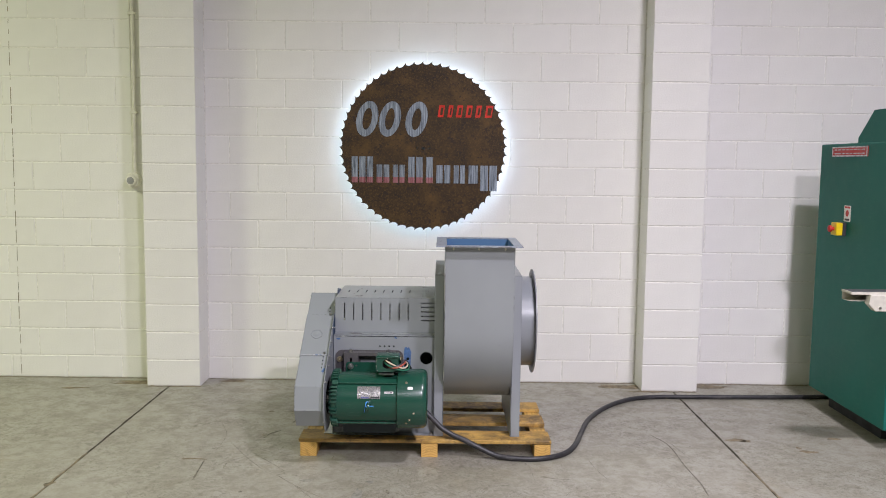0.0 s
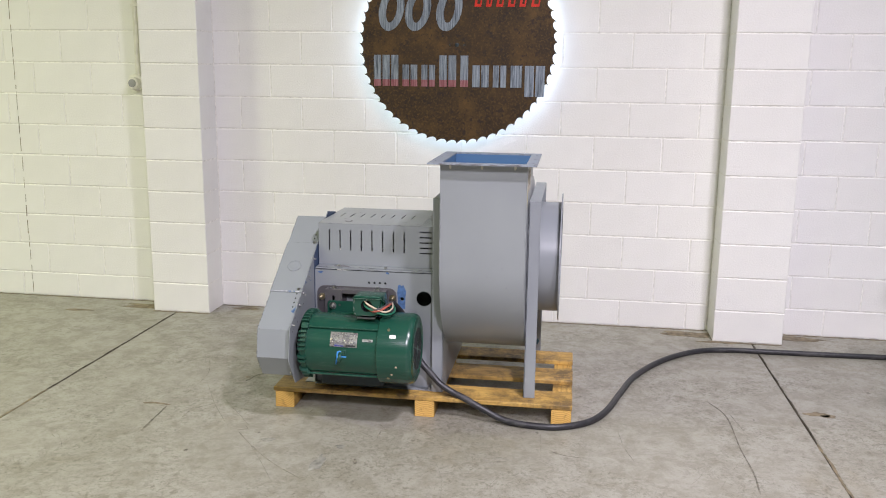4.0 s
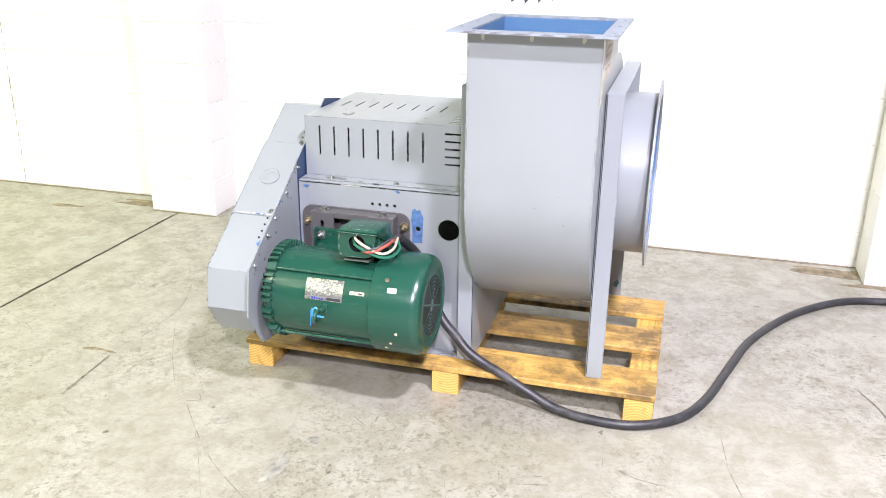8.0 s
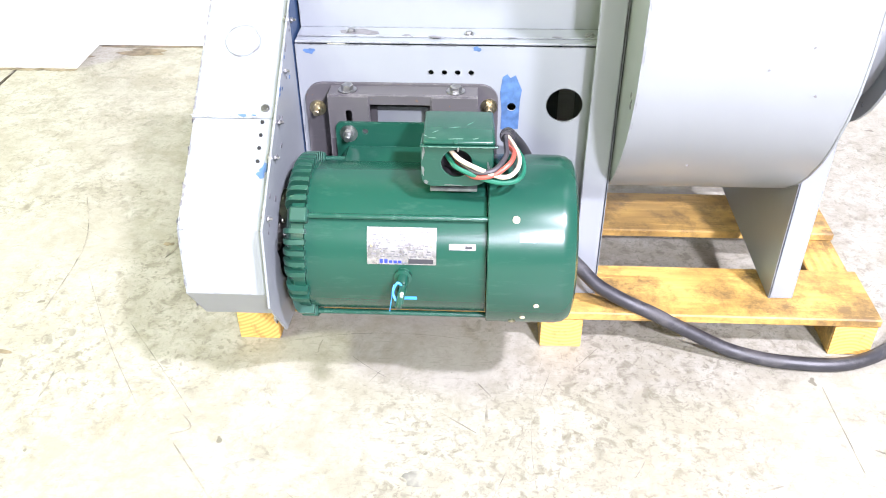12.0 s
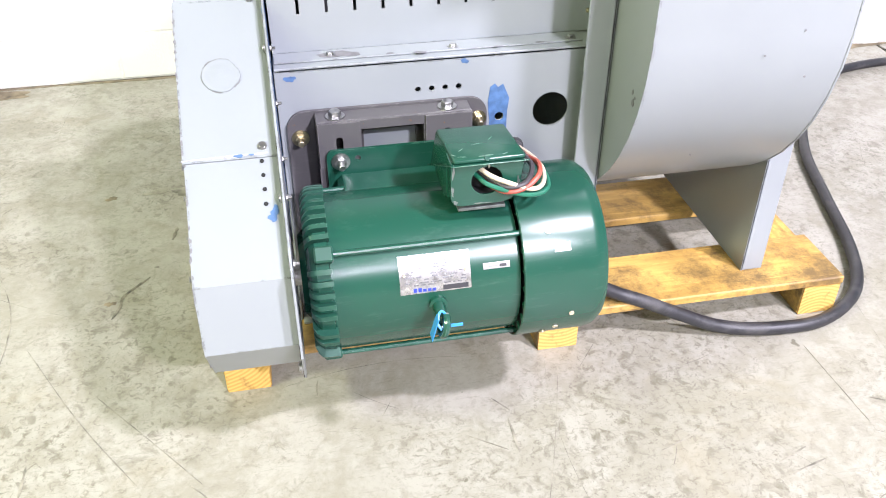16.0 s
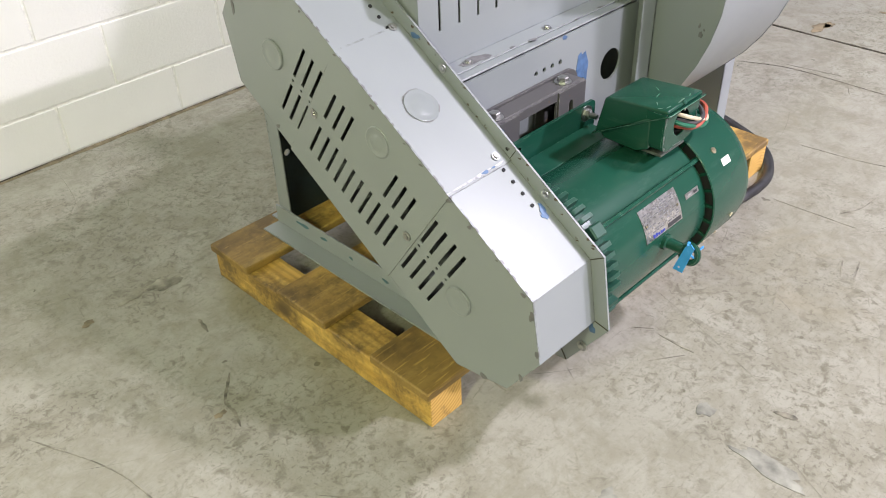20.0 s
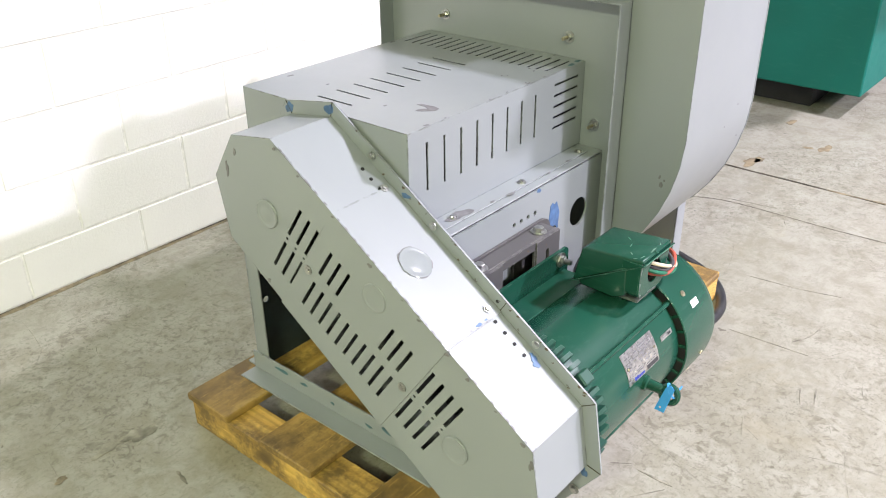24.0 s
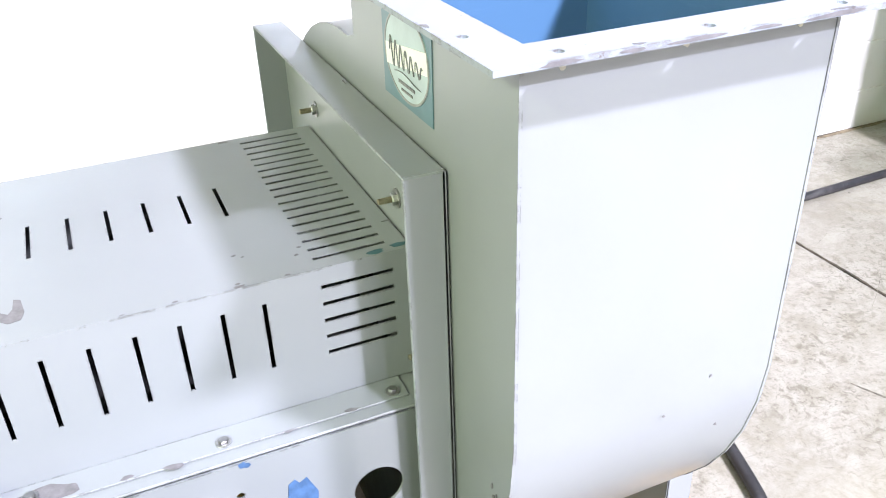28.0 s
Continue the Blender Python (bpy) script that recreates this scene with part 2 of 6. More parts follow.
def mat_floor():
    m, nt, bs = node_mat("worn_concrete")
    v = coords(nt)
    base = ramp(nt, noise_at(nt, v, 0.8, 4.0, 0.55), [(0.3, (0.234, 0.221, 0.173)), (0.7, (0.276, 0.263, 0.214))])
    pale = ramp(nt, noise_at(nt, v, 8.0, 11.0, 0.80, 0.3), [(0.42, 0.0), (0.56, 0.85)])
    c = mix(nt, pale, base, (0.330, 0.318, 0.272))
    patch = ramp(nt, noise_at(nt, v, 1.7, 7.0, 0.72, 0.5), [(0.42, 0.18), (0.58, 1.0)])
    # broad soft tone of old wear, then flaked skin and dirt in the pores, gathered in patches
    for sc, lo, hi, top, col, sd in ((2.6, 0.46, 0.70, 0.55, (0.216, 0.202, 0.152), 1.3), (9.0, 0.54, 0.68, 0.45, (0.192, 0.179, 0.134), 0.0), (27.0, 0.530, 0.640, 0.74, (0.142, 0.131, 0.096), 2.2), (52.0, 0.545, 0.640, 0.74, (0.128, 0.118, 0.084), 3.1), (105.0, 0.560, 0.650, 0.62, (0.120, 0.110, 0.080), 7.7)):
        fine = ramp(nt, noise_at(nt, coords(nt, (1, 1, 1), (0, 0, sd)), sc, 5.0, 0.65, 0.7), [(lo, 0.0), (hi, top)])
        c = mix(nt, mix(nt, 1.0, fine, patch, "MULTIPLY") if sc > 5 else fine, c, col)
    # short drag marks in several directions, also thickest where the skin is worn
    for rot, sc, lo, sz in ((0.5, (7.0, 60, 1), 0.67, 2.4), (2.1, (8.0, 64, 1), 0.68, 2.1), (1.2, (9.0, 70, 1), 0.675, 2.2), (2.75, (7.4, 62, 1), 0.68, 2.3), (1.6, (8.0, 76, 1), 0.68, 2.6)):
        s = ramp(nt, noise_at(nt, coords(nt, sc, (0, 0, rot)), sz, 1.5, 0.45, 0.3), [(lo + 0.012, 0.0), (lo + 0.05, 0.26)])
        c = mix(nt, s, c, (0.148, 0.138, 0.104))
    pits = ramp(nt, noise_at(nt, v, 19.0, 2.0, 0.5), [(0.745, 0.0), (0.76, 0.8)])
    c = mix(nt, pits, c, (0.100, 0.090, 0.064))
    tan = ramp(nt, noise_at(nt, v, 1.9, 7.0, 0.72, 0.6), [(0.58, 0.0), (0.72, 0.28)])
    c = mix(nt, tan, c, (0.29, 0.240, 0.145))
    nt.links.new(c, bs.inputs["Base Color"])
    nt.links.new(ramp(nt, pale, [(0.0, 0.50), (1.0, 0.33)]), bs.inputs["Roughness"])
    bump(nt, bs, noise_at(nt, v, 70.0, 6.0, 0.75), 0.16, 0.002)
    return m


def mat_wood(name, a, b, along, soiled=0.0):
    m, nt, bs = node_mat(name)
    sc = (1.2, 16, 16) if along == "x" else (16, 1.2, 16)
    info = nt.nodes.new("ShaderNodeObjectInfo")
    tc = nt.nodes.new("ShaderNodeTexCoord")
    ad = nt.nodes.new("ShaderNodeVectorMath")
    ad.operation = "ADD"
    nt.links.new(tc.outputs["Object"], ad.inputs[0])
    nt.links.new(info.outputs["Random"], ad.inputs[1])
    mp = nt.nodes.new("ShaderNodeMapping")
    mp.inputs["Scale"].default_value = sc
    nt.links.new(ad.outputs[0], mp.inputs["Vector"])
    g = noise_at(nt, mp.outputs["Vector"], 2.0, 6.0, 0.65, 0.8)
    c = ramp(nt, g, [(0.32, a), (0.68, b)])
    streak = ramp(nt, noise_at(nt, mp.outputs["Vector"], 5.0, 4.0, 0.6), [(0.60, 0.0), (0.74, 0.55)])
    c = mix(nt, streak, c, tuple(x * 0.42 for x in a))
    lines = nd(nt, "ShaderNodeTexWave", Scale=0.9, Distortion=7.0, Detail=4.0)
    lines.inputs["Detail Scale"].default_value = 0.7
    nt.links.new(mp.outputs["Vector"], lines.inputs["Vector"])
    c = mix(nt, ramp(nt, lines.outputs["Fac"], [(0.45, 0.0), (0.95, 0.42)]), c, tuple(x * 0.55 for x in a))
    knot = nd(nt, "ShaderNodeTexVoronoi", Scale=1.0)
    km = nd(nt, "ShaderNodeMapping")
    km.inputs["Scale"].default_value = (4.2, 7.0, 7.0) if along == "x" else (7.0, 4.2, 7.0)
    nt.links.new(ad.outputs[0], km.inputs["Vector"])
    nt.links.new(km.outputs["Vector"], knot.inputs["Vector"])
    c = mix(nt, ramp(nt, knot.outputs["Distance"], [(0.07, 0.9), (0.17, 0.0)]), c, (0.10, 0.045, 0.012))
    dirt = ramp(nt, noise_at(nt, ad.outputs[0], 5.0, 9.0, 0.78), [(0.440, 0.0), (0.60, 0.88)])
    c = mix(nt, dirt, c, (0.105, 0.066, 0.028))
    if soiled:
        # oil-soaked end of the boards, dark over the first stringer and fading along the grain
        sep = nt.nodes.new("ShaderNodeSeparateXYZ")
        nt.links.new(tc.outputs["Object"], sep.inputs[0])
        wob = nt.nodes.new("ShaderNodeMath")
        wob.operation = "MULTIPLY_ADD"
        nt.links.new(noise_at(nt, ad.outputs[0], 7.0, 6.0, 0.7), wob.inputs[0])
        wob.inputs[1].default_value = 0.5
        nt.links.new(sep.outputs["X"], wob.inputs[2])
        rng = nd(nt, "ShaderNodeMapRange")
        for nm_, v_ in (("From Min", -0.50), ("From Max", -0.22), ("To Min", soiled), ("To Max", 0.0)):
            rng.inputs[nm_].default_value = v_
        nt.links.new(wob.outputs[0], rng.inputs["Value"])
        c = mix(nt, rng.outputs["Result"], c, (0.120, 0.074, 0.028))
    scuff = ramp(nt, noise_at(nt, mp.outputs["Vector"], 9.0, 5.0, 0.7), [(0.60, 0.0), (0.70, 0.5)])
    c = mix(nt, scuff, c, tuple(min(1, x * 1.35) for x in b))
    nt.links.new(c, bs.inputs["Base Color"])
    bs.inputs["Roughness"].default_value = 0.6
    bump(nt, bs, g, 0.25, 0.002)
    return m


def mat_rust():
    m, nt, bs = node_mat("rusted_saw_steel")
    v = coords(nt)
    c = ramp(nt, noise_at(nt, v, 6.0, 7.0, 0.68), [(0.3, (0.020, 0.013, 0.008)), (0.5, (0.052, 0.029, 0.010)), (0.72, (0.115, 0.062, 0.017))])
    blot = ramp(nt, noise_at(nt, v, 21.0, 5.0, 0.6), [(0.57, 0.0), (0.66, 0.85)])
    c = mix(nt, blot, c, (0.022, 0.015, 0.012))
    c = mix(nt, ramp(nt, noise_at(nt, v, 70.0, 5.0, 0.7), [(0.52, 0.0), (0.62, 0.8)]), c, (0.125, 0.066, 0.017))
    c = mix(nt, ramp(nt, noise_at(nt, v, 52.0, 4.0, 0.65, 0.4), [(0.58, 0.0), (0.64, 0.9)]), c, (0.020, 0.014, 0.012))
    nt.links.new(c, bs.inputs["Base Color"])
    bs.inputs["Roughness"].default_value = 0.55
    bs.inputs["Metallic"].default_value = 0.3
    bump(nt, bs, noise_at(nt, v, 45.0, 5.0, 0.7), 0.3, 0.002)
    return m


def mat_glow(name, colour, strength):
    m, nt, bs = node_mat(name)
    bs.inputs["Base Color"].default_value = (0.8, 0.8, 0.8, 1)
    bs.inputs["Emission Color"].default_value = (*colour, 1)
    bs.inputs["Emission Strength"].default_value = strength
    return m


WALL, FLOOR, RUST = mat_wall(), mat_floor(), mat_rust()
CEIL = plain("grey_white_steel_deck", (0.26, 0.26, 0.245), 0.8, 0, 0.05, 3)
MORTAR = plain("painted_mortar", (0.77, 0.755, 0.71), 0.6, 0, 0.1, 40, 0.2)
GROOVE = plain("dark_joint_dirt", (0.055, 0.045, 0.03), 0.9, 0, 0.3, 20)
STAIN = plain("brown_floor_stain", (0.185, 0.150, 0.094), 0.7, 0, 0.35, 25)
SCUFF = plain("grey_floor_patch", (0.226, 0.222, 0.192), 0.6, 0, 0.3, 25)
FAINT = plain("faint_floor_scratch", (0.222, 0.208, 0.168), 0.7, 0, 0.35, 25)
SCRATCH = plain("dark_floor_scratch", (0.150, 0.138, 0.108), 0.7, 0, 0.5, 40)
WOOD_X = mat_wood("pine_deck_board", (0.43, 0.245, 0.055), (0.66, 0.425, 0.115), "x", 0.62)
WOOD_Z = mat_wood("pale_deck_board", (0.44, 0.255, 0.06), (0.64, 0.41, 0.12), "x", 0.35)
WOOD_Y = mat_wood("pine_stringer", (0.52, 0.295, 0.060), (0.70, 0.45, 0.12), "y")
LED = mat_glow("led_strip_glow", (0.62, 0.80, 1.0), 20.0)


# ---------------------------------------------------------------- mesh helpers
from mathutils.geometry import tessellate_polygon


def finish(name, bm, mat, smooth):
    bmesh.ops.recalc_face_normals(bm, faces=bm.faces)
    me = bpy.data.meshes.new(name)
    bm.to_mesh(me)
    bm.free()
    me.materials.append(mat)
    if smooth:
        for p in me.polygons:
            p.use_smooth = True
        me.set_sharp_from_angle(angle=radians(smooth if smooth > 1 else 35))
    return me


def part(name, bm, mat, parent=None, label="", smooth=0):
    """Links a mesh, built in world metres, as one object under its thing or part."""
    ob = new(name, finish(name, bm, mat, smooth))
    if parent is not None:
        ob.parent = parent
        ob.matrix_parent_inverse = Matrix.Translation(parent.location).inverted()
    return tagged(ob, label)


def thing(name, base, label, category, group="", kind=""):
    ob = new(name)
    ob.location = base
    ob.empty_display_size = 0.1
    return tagged(ob, label, category, group, kind)


def lone(name, bm, mat, label, category, group="", kind="", smooth=0):
    return tagged(part(name, bm, mat, None, "", smooth), label, category, group, kind)


def box(lo, hi, bevel=0.0, bm=None, seg=1):
    bm = bm or bmesh.new()
    vs = [bm.verts.new((x, y, z)) for x in (lo[0], hi[0]) for y in (lo[1], hi[1]) for z in (lo[2], hi[2])]
    fs = [bm.faces.new([vs[i] for i in q]) for q in ((0, 1, 3, 2), (4, 6, 7, 5), (0, 4, 5, 1), (2, 3, 7, 6), (0, 2, 6, 4), (1, 5, 7, 3))]
    if bevel:
        es = list({e for f in fs for e in f.edges})
        bmesh.ops.bevel(bm, geom=es, offset=bevel, segments=seg, affect="EDGES", profile=0.5)
    return bm


def place(axis, a, b, d):
    """The point whose two in-plane coordinates are a, b and whose coordinate along the axis is d."""
    return {"x": (d, a, b), "y": (a, d, b), "z": (a, b, d)}[axis]


def sheet(axis, d0, d1, outline, holes=(), bm=None):
    """A flat plate between d0 and d1 along an axis, with real holes through it."""
    bm = bm or bmesh.new()
    loops = [outline, *holes]
    flat = [[Vector((a, b, 0)) for a, b in lp] for lp in loops]
    tris = tessellate_polygon(flat)
    pts = [p for lp in loops for p in lp]
    top = [bm.verts.new(place(axis, a, b, d0)) for a, b in pts]
    bot = [bm.verts.new(place(axis, a, b, d1)) for a, b in pts]
    for t in tris:
        if len(set(t)) == 3:
            for side in (top, bot):
                try:
                    bm.faces.new([side[i] for i in t])
                except ValueError:
                    pass
    k = 0
    for lp in loops:
        n = len(lp)
        for i in range(n):
            j = (i + 1) % n
            bm.faces.new([top[k + i], top[k + j], bot[k + j], bot[k + i]])
        k += n
    return bm


def rect(a0, b0, a1, b1):
    return [(a0, b0), (a1, b0), (a1, b1), (a0, b1)]


def circle(a, b, r, n=20, start=0.0):
    return [(a + r * math.cos(start + i * 2 * math.pi / n), b + r * math.sin(start + i * 2 * math.pi / n)) for i in range(n)]


def round_rect(a0, b0, a1, b1, r, n=4):
    out = []
    for ca, cb, s in ((a1 - r, b1 - r, 0), (a0 + r, b1 - r, 90), (a0 + r, b0 + r, 180), (a1 - r, b0 + r, 270)):
        out += [(ca + r * math.cos(radians(s + 90 * i / n)), cb + r * math.sin(radians(s + 90 * i / n))) for i in range(n + 1)]
    return out


def slot(p, q, w):
    """A straight slot from p to q of width w."""
    d = Vector((q[0] - p[0], q[1] - p[1])).normalized() * (w / 2)
    nx, ny = -d.y, d.x
    return [(p[0] + nx, p[1] + ny), (p[0] - nx, p[1] - ny), (q[0] - nx, q[1] - ny), (q[0] + nx, q[1] + ny)]


def lathe(axis, ca, cb, profile, n=40, bm=None, caps=True):
    """Turns (along, radius) pairs round a line parallel to the axis through (ca, cb)."""
    bm = bm or bmesh.new()
    rings = []
    for d, r in profile:
        rings.append([bm.verts.new(place(axis, ca + r * math.cos(2 * math.pi * i / n), cb + r * math.sin(2 * math.pi * i / n), d)) for i in range(n)])
    for A, B in zip(rings, rings[1:]):
        for i in range(n):
            bm.faces.new([A[i], A[(i + 1) % n], B[(i + 1) % n], B[i]])
    if caps:
        bm.faces.new(rings[0])
        bm.faces.new(rings[-1])
    return bm


def spline(pts, sub=8):
    P = [Vector(p) for p in pts]
    P = [2 * P[0] - P[1]] + P + [2 * P[-1] - P[-2]]
    out = []
    for i in range(1, len(P) - 2):
        a, b, c, d = P[i - 1:i + 3]
        for s in range(sub):
            t = s / sub
            out.append(0.5 * (2 * b + (c - a) * t + (2 * a - 5 * b + 4 * c - d) * t * t + (3 * b - a - 3 * c + d) * t ** 3))
    return out + [P[-2]]


def tube(pts, r, n=10, sub=8, bm=None):
    bm = bm or bmesh.new()
    P = spline(pts, sub) if sub else [Vector(p) for p in pts]
    up = Vector((0.13, 0.27, 1)).normalized()
    rings = []
    for i, p in enumerate(P):
        d = (P[min(i + 1, len(P) - 1)] - P[max(i - 1, 0)]).normalized()
        s = d.cross(up).normalized()
        u = s.cross(d).normalized()
        up = u
        rings.append([bm.verts.new(p + r * (math.cos(2 * math.pi * k / n) * s + math.sin(2 * math.pi * k / n) * u)) for k in range(n)])
    for A, B in zip(rings, rings[1:]):
        for k in range(n):
            bm.faces.new([A[k], A[(k + 1) % n], B[(k + 1) % n], B[k]])
    bm.faces.new(rings[0])
    bm.faces.new(rings[-1])
    return bm


def stud(at, way, head=0.009, tall=0.007, washer=0.014, shank=0.0, thread=0.0045, bm=None):
    """Hexagon head or nut with its washer, and a shank that stands out if one is given."""
    bm = bm or bmesh.new()
    q = Vector(way).normalized().to_track_quat("Z", "Y").to_matrix().to_4x4()
    m = Matrix.Translation(at) @ q
    def ring(z, r, n, tw=0.0):
        return [bm.verts.new(m @ Vector((r * math.cos(tw + 2 * math.pi * i / n), r * math.sin(tw + 2 * math.pi * i / n), z))) for i in range(n)]
    def stack(levels, n):
        rs = [ring(z, r, n) for z, r in levels]
        for A, B in zip(rs, rs[1:]):
            for i in range(n):
                bm.faces.new([A[i], A[(i + 1) % n], B[(i + 1) % n], B[i]])
        bm.faces.new(rs[-1])
    if washer:
        stack([(0, washer), (0.0022, washer), (0.0022, head * 0.9)], 18)
    stack([(0.002, head), (tall, head), (tall + 0.0012, head * 0.86)], 6)
    if shank:
        stack([(tall, thread), (tall + shank, thread), (tall + shank + 0.001, thread * 0.8)], 10)
    return bm


def blob(axis, d, ca, cb, ra, rb, seed, n=18, thick=0.0008, rough=0.35):
    """A thin ragged patch of paint, dirt or bare metal."""
    rnd = random.Random(seed)
    ph = [rnd.uniform(0, 6.28) for _ in range(4)]
    pts = []
    for i in range(n):
        a = 2 * math.pi * i / n
        k = 1 + rough * (0.5 * math.sin(2 * a + ph[0]) + 0.35 * math.sin(3 * a + ph[1]) + 0.3 * math.sin(5 * a + ph[2])) + rough * 0.35 * rnd.uniform(-1, 1)
        pts.append((ca + ra * k * math.cos(a), cb + rb * k * math.sin(a)))
    lo, hi = (d, d + thick)
    return sheet(axis, lo, hi, pts)


# ---------------------------------------------------------------- hall: floor, walls, ceiling
X0, X1, Y0, YW, ZC = -8.5, 8.5, -9.0, 6.255, 8.0
JOINT_L, JOINT_R = -1.968, 1.662
base = lone("floor", box((X0, Y0, -0.20), (X1, YW + 0.2, -0.006)), GROOVE, "worn pale concrete floor with sawn control joints", "floor", "", "structure")
for a, b in ((X0, JOINT_L - 0.005), (JOINT_L + 0.005, JOINT_R - 0.005), (JOINT_R + 0.005, X1)):
    part("slab", box((a, Y0, -0.1), (b, YW - 0.002, 0.0), 0.003), FLOOR, base)
lone("ceiling", box((X0, Y0, ZC), (X1, YW + 0.2, ZC + 0.2)), CEIL, "plain pale grey hall ceiling", "ceiling", "", "structure")
lone("wall_south", box((X0, Y0 - 0.2, 0), (X1, Y0, ZC)), CEIL, "plain pale hall wall", "wall", "", "structure")
lone("wall_west", box((X0 - 0.2, Y0, 0), (X0, YW, ZC)), CEIL, "plain pale hall wall", "wall", "", "structure")
lone("wall_east", box((X1, Y0, 0), (X1 + 0.2, YW, ZC)), CEIL, "plain pale hall wall", "wall", "", "structure")
wall = lone("wall_north", box((X0, YW + 0.003, 0), (X1, YW + 0.2, ZC)), MORTAR, "white painted concrete block wall in running bond", "wall", "", "structure")

# key and hall lamp housings
def lamp_housing(at, sx, sy, tilt):
    ob = thing("ceiling_light", at, "white steel hall light fitting under the ceiling", "light fitting", "hall lights")
    m = tilt
    bm = box((-sx / 2 - 0.03, -sy / 2 - 0.03, 0.012), (sx / 2 + 0.03, sy / 2 + 0.03, 0.09), 0.008)
    bmesh.ops.transform(bm, matrix=m, verts=bm.verts)
    part("housing", bm, CEIL, ob)
    for dx in (-0.1, 0.1):
        part("hanger", tube([(at[0] + dx, at[1], at[2] + 0.05), (at[0] + dx, at[1], (at[2] + ZC) / 2), (at[0] + dx, at[1], ZC)], 0.008, 6, 0), STEEL, ob)
    return ob


for fx, fy, fz, fw in FILL_LAMPS:
    lamp_housing((fx, fy, fz), 0.35, 1.25, pose(fx, fy, fz))
for kx, ky, kz, kw in KEY_LAMPS:
    lamp_housing((kx, ky, kz), 0.46, 0.30, pose(kx, ky, kz))

# ---------------------------------------------------------------- scroll fan on its stand
blower = thing("industrial_blower", (-0.05, 4.98, 0.1), "grey painted belt-driven centrifugal fan bolted to a pallet", "blower")
SY, SZ = 4.99, 0.725


def scroll_radius(a):
    """Radius of the scroll at angle a, counted from the front over the bottom to the back and the top."""
    return 0.491 - 0.140 * (a / radians(270)) ** 1.15


def scroll_outline(grow=0.0):
    out = [(SY - 0.491 - grow, 1.186)]
    for i in range(0, 37):
        a = radians(270) * i / 36
        r = scroll_radius(a) + grow
        out.append((SY - r * math.cos(a), SZ - r * math.sin(a)))
    out.append((SY - 0.03 + grow, SZ + 0.36))
    out.append((SY - 0.03 + grow, 1.186))
    return out


SX0, SX1 = 0.010, 0.374
outer, inner = scroll_outline(), scroll_outline(-0.004)
n = len(outer)
bm = bmesh.new()
V = [[bm.verts.new((x, y, z)) for y, z in lp] for x, lp in ((SX0, outer), (SX1, outer), (SX1, inner), (SX0, inner))]
for i in range(n - 1):
    bm.faces.new([V[0][i], V[0][i + 1], V[1][i + 1], V[1][i]])
    bm.faces.new([V[3][i], V[3][i + 1], V[2][i + 1], V[2][i]])
for i in (0, n - 1):
    bm.faces.new([V[0][i], V[1][i], V[2][i], V[3][i]])
part("scroll_wrap", bm, GREY, blower, "", 30)
for x0, x1, hole in ((SX0 - 0.003, SX0 + 0.001, 0.06), (SX1 - 0.001, SX1 + 0.003, 0.27)):
    part("scroll_side", sheet("x", x0, x1, scroll_outline(0.0012), [circle(SY, SZ, hole, 36)]), GREY, blower)
# blue inner coat of the outlet
OY0, OY1 = SY - 0.487, SY - 0.034
for nm, lo, hi in (("lining", (SX0 + 0.0015, OY0, 0.85), (SX0 + 0.003, OY1, 1.184)), ("lining", (SX1 - 0.003, OY0, 0.85), (SX1 - 0.0015, OY1, 1.184)),
                   ("lining", (SX0 + 0.003, OY0 + 0.0005, 0.85), (SX1 - 0.003, OY0 + 0.002, 1.184)), ("lining", (SX0 + 0.003, OY1 - 0.002, 0.85), (SX1 - 0.003, OY1 - 0.0005, 1.184))):
    part(nm, box(lo, hi), BLUE, blower, "old blue inner coat")
# outlet flange with its bolt holes
FX0, FX1, FY0, FY1 = -0.042, 0.416, 4.452, 5.002
hs = [circle(x, y, 0.0055, 10) for x in (0.03, 0.187, 0.345) for y in (FY0 + 0.02, FY1 - 0.02)] + [circle(x, y, 0.0055, 10) for x in (FX0 + 0.02, FX1 - 0.02) for y in (4.55, 4.73, 4.91)]
part("outlet_flange", sheet("z", 1.184, 1.190, rect(FX0, FY0, FX1, FY1), [rect(SX0 + 0.004, OY0 + 0.002, SX1 - 0.004, OY1 - 0.002)] + hs), FLANGE, blower)

# stand plates either side of the scroll, with turned edges
PY0, PY1, PZ1 = 4.657, 5.362, 1.010


def stand_outline():
    return [(PY0, 0.1), (PY1, 0.1), (PY1, PZ1), (PY0, PZ1)]


def stand_plate(x, sign):
    a, b = (x - 0.004, x) if sign < 0 else (x, x + 0.004)
    tip = x + sign * 0.052
    lo, hi = min(x, tip), max(x, tip)
    hole = [circle(SY, SZ, 0.28 if sign > 0 else 0.05, 40)]
    bm = sheet("x", a, b, stand_outline(), hole)
    part("stand_plate", bm, GREY, blower)
    for nm, l, h in (("front_edge", (lo, PY0, 0.1), (hi, PY0 + 0.004, PZ1)), ("back_edge", (lo, PY1 - 0.004, 0.1), (hi, PY1, PZ1)), ("top_edge", (lo, PY0 + 0.003, PZ1 - 0.0035), (hi, PY1 - 0.003, PZ1 + 0.0005))):
        part(nm, box(l, h, 0.0015), GREY, blower)


stand_plate(0.004, -1)
stand_plate(0.380, 1)

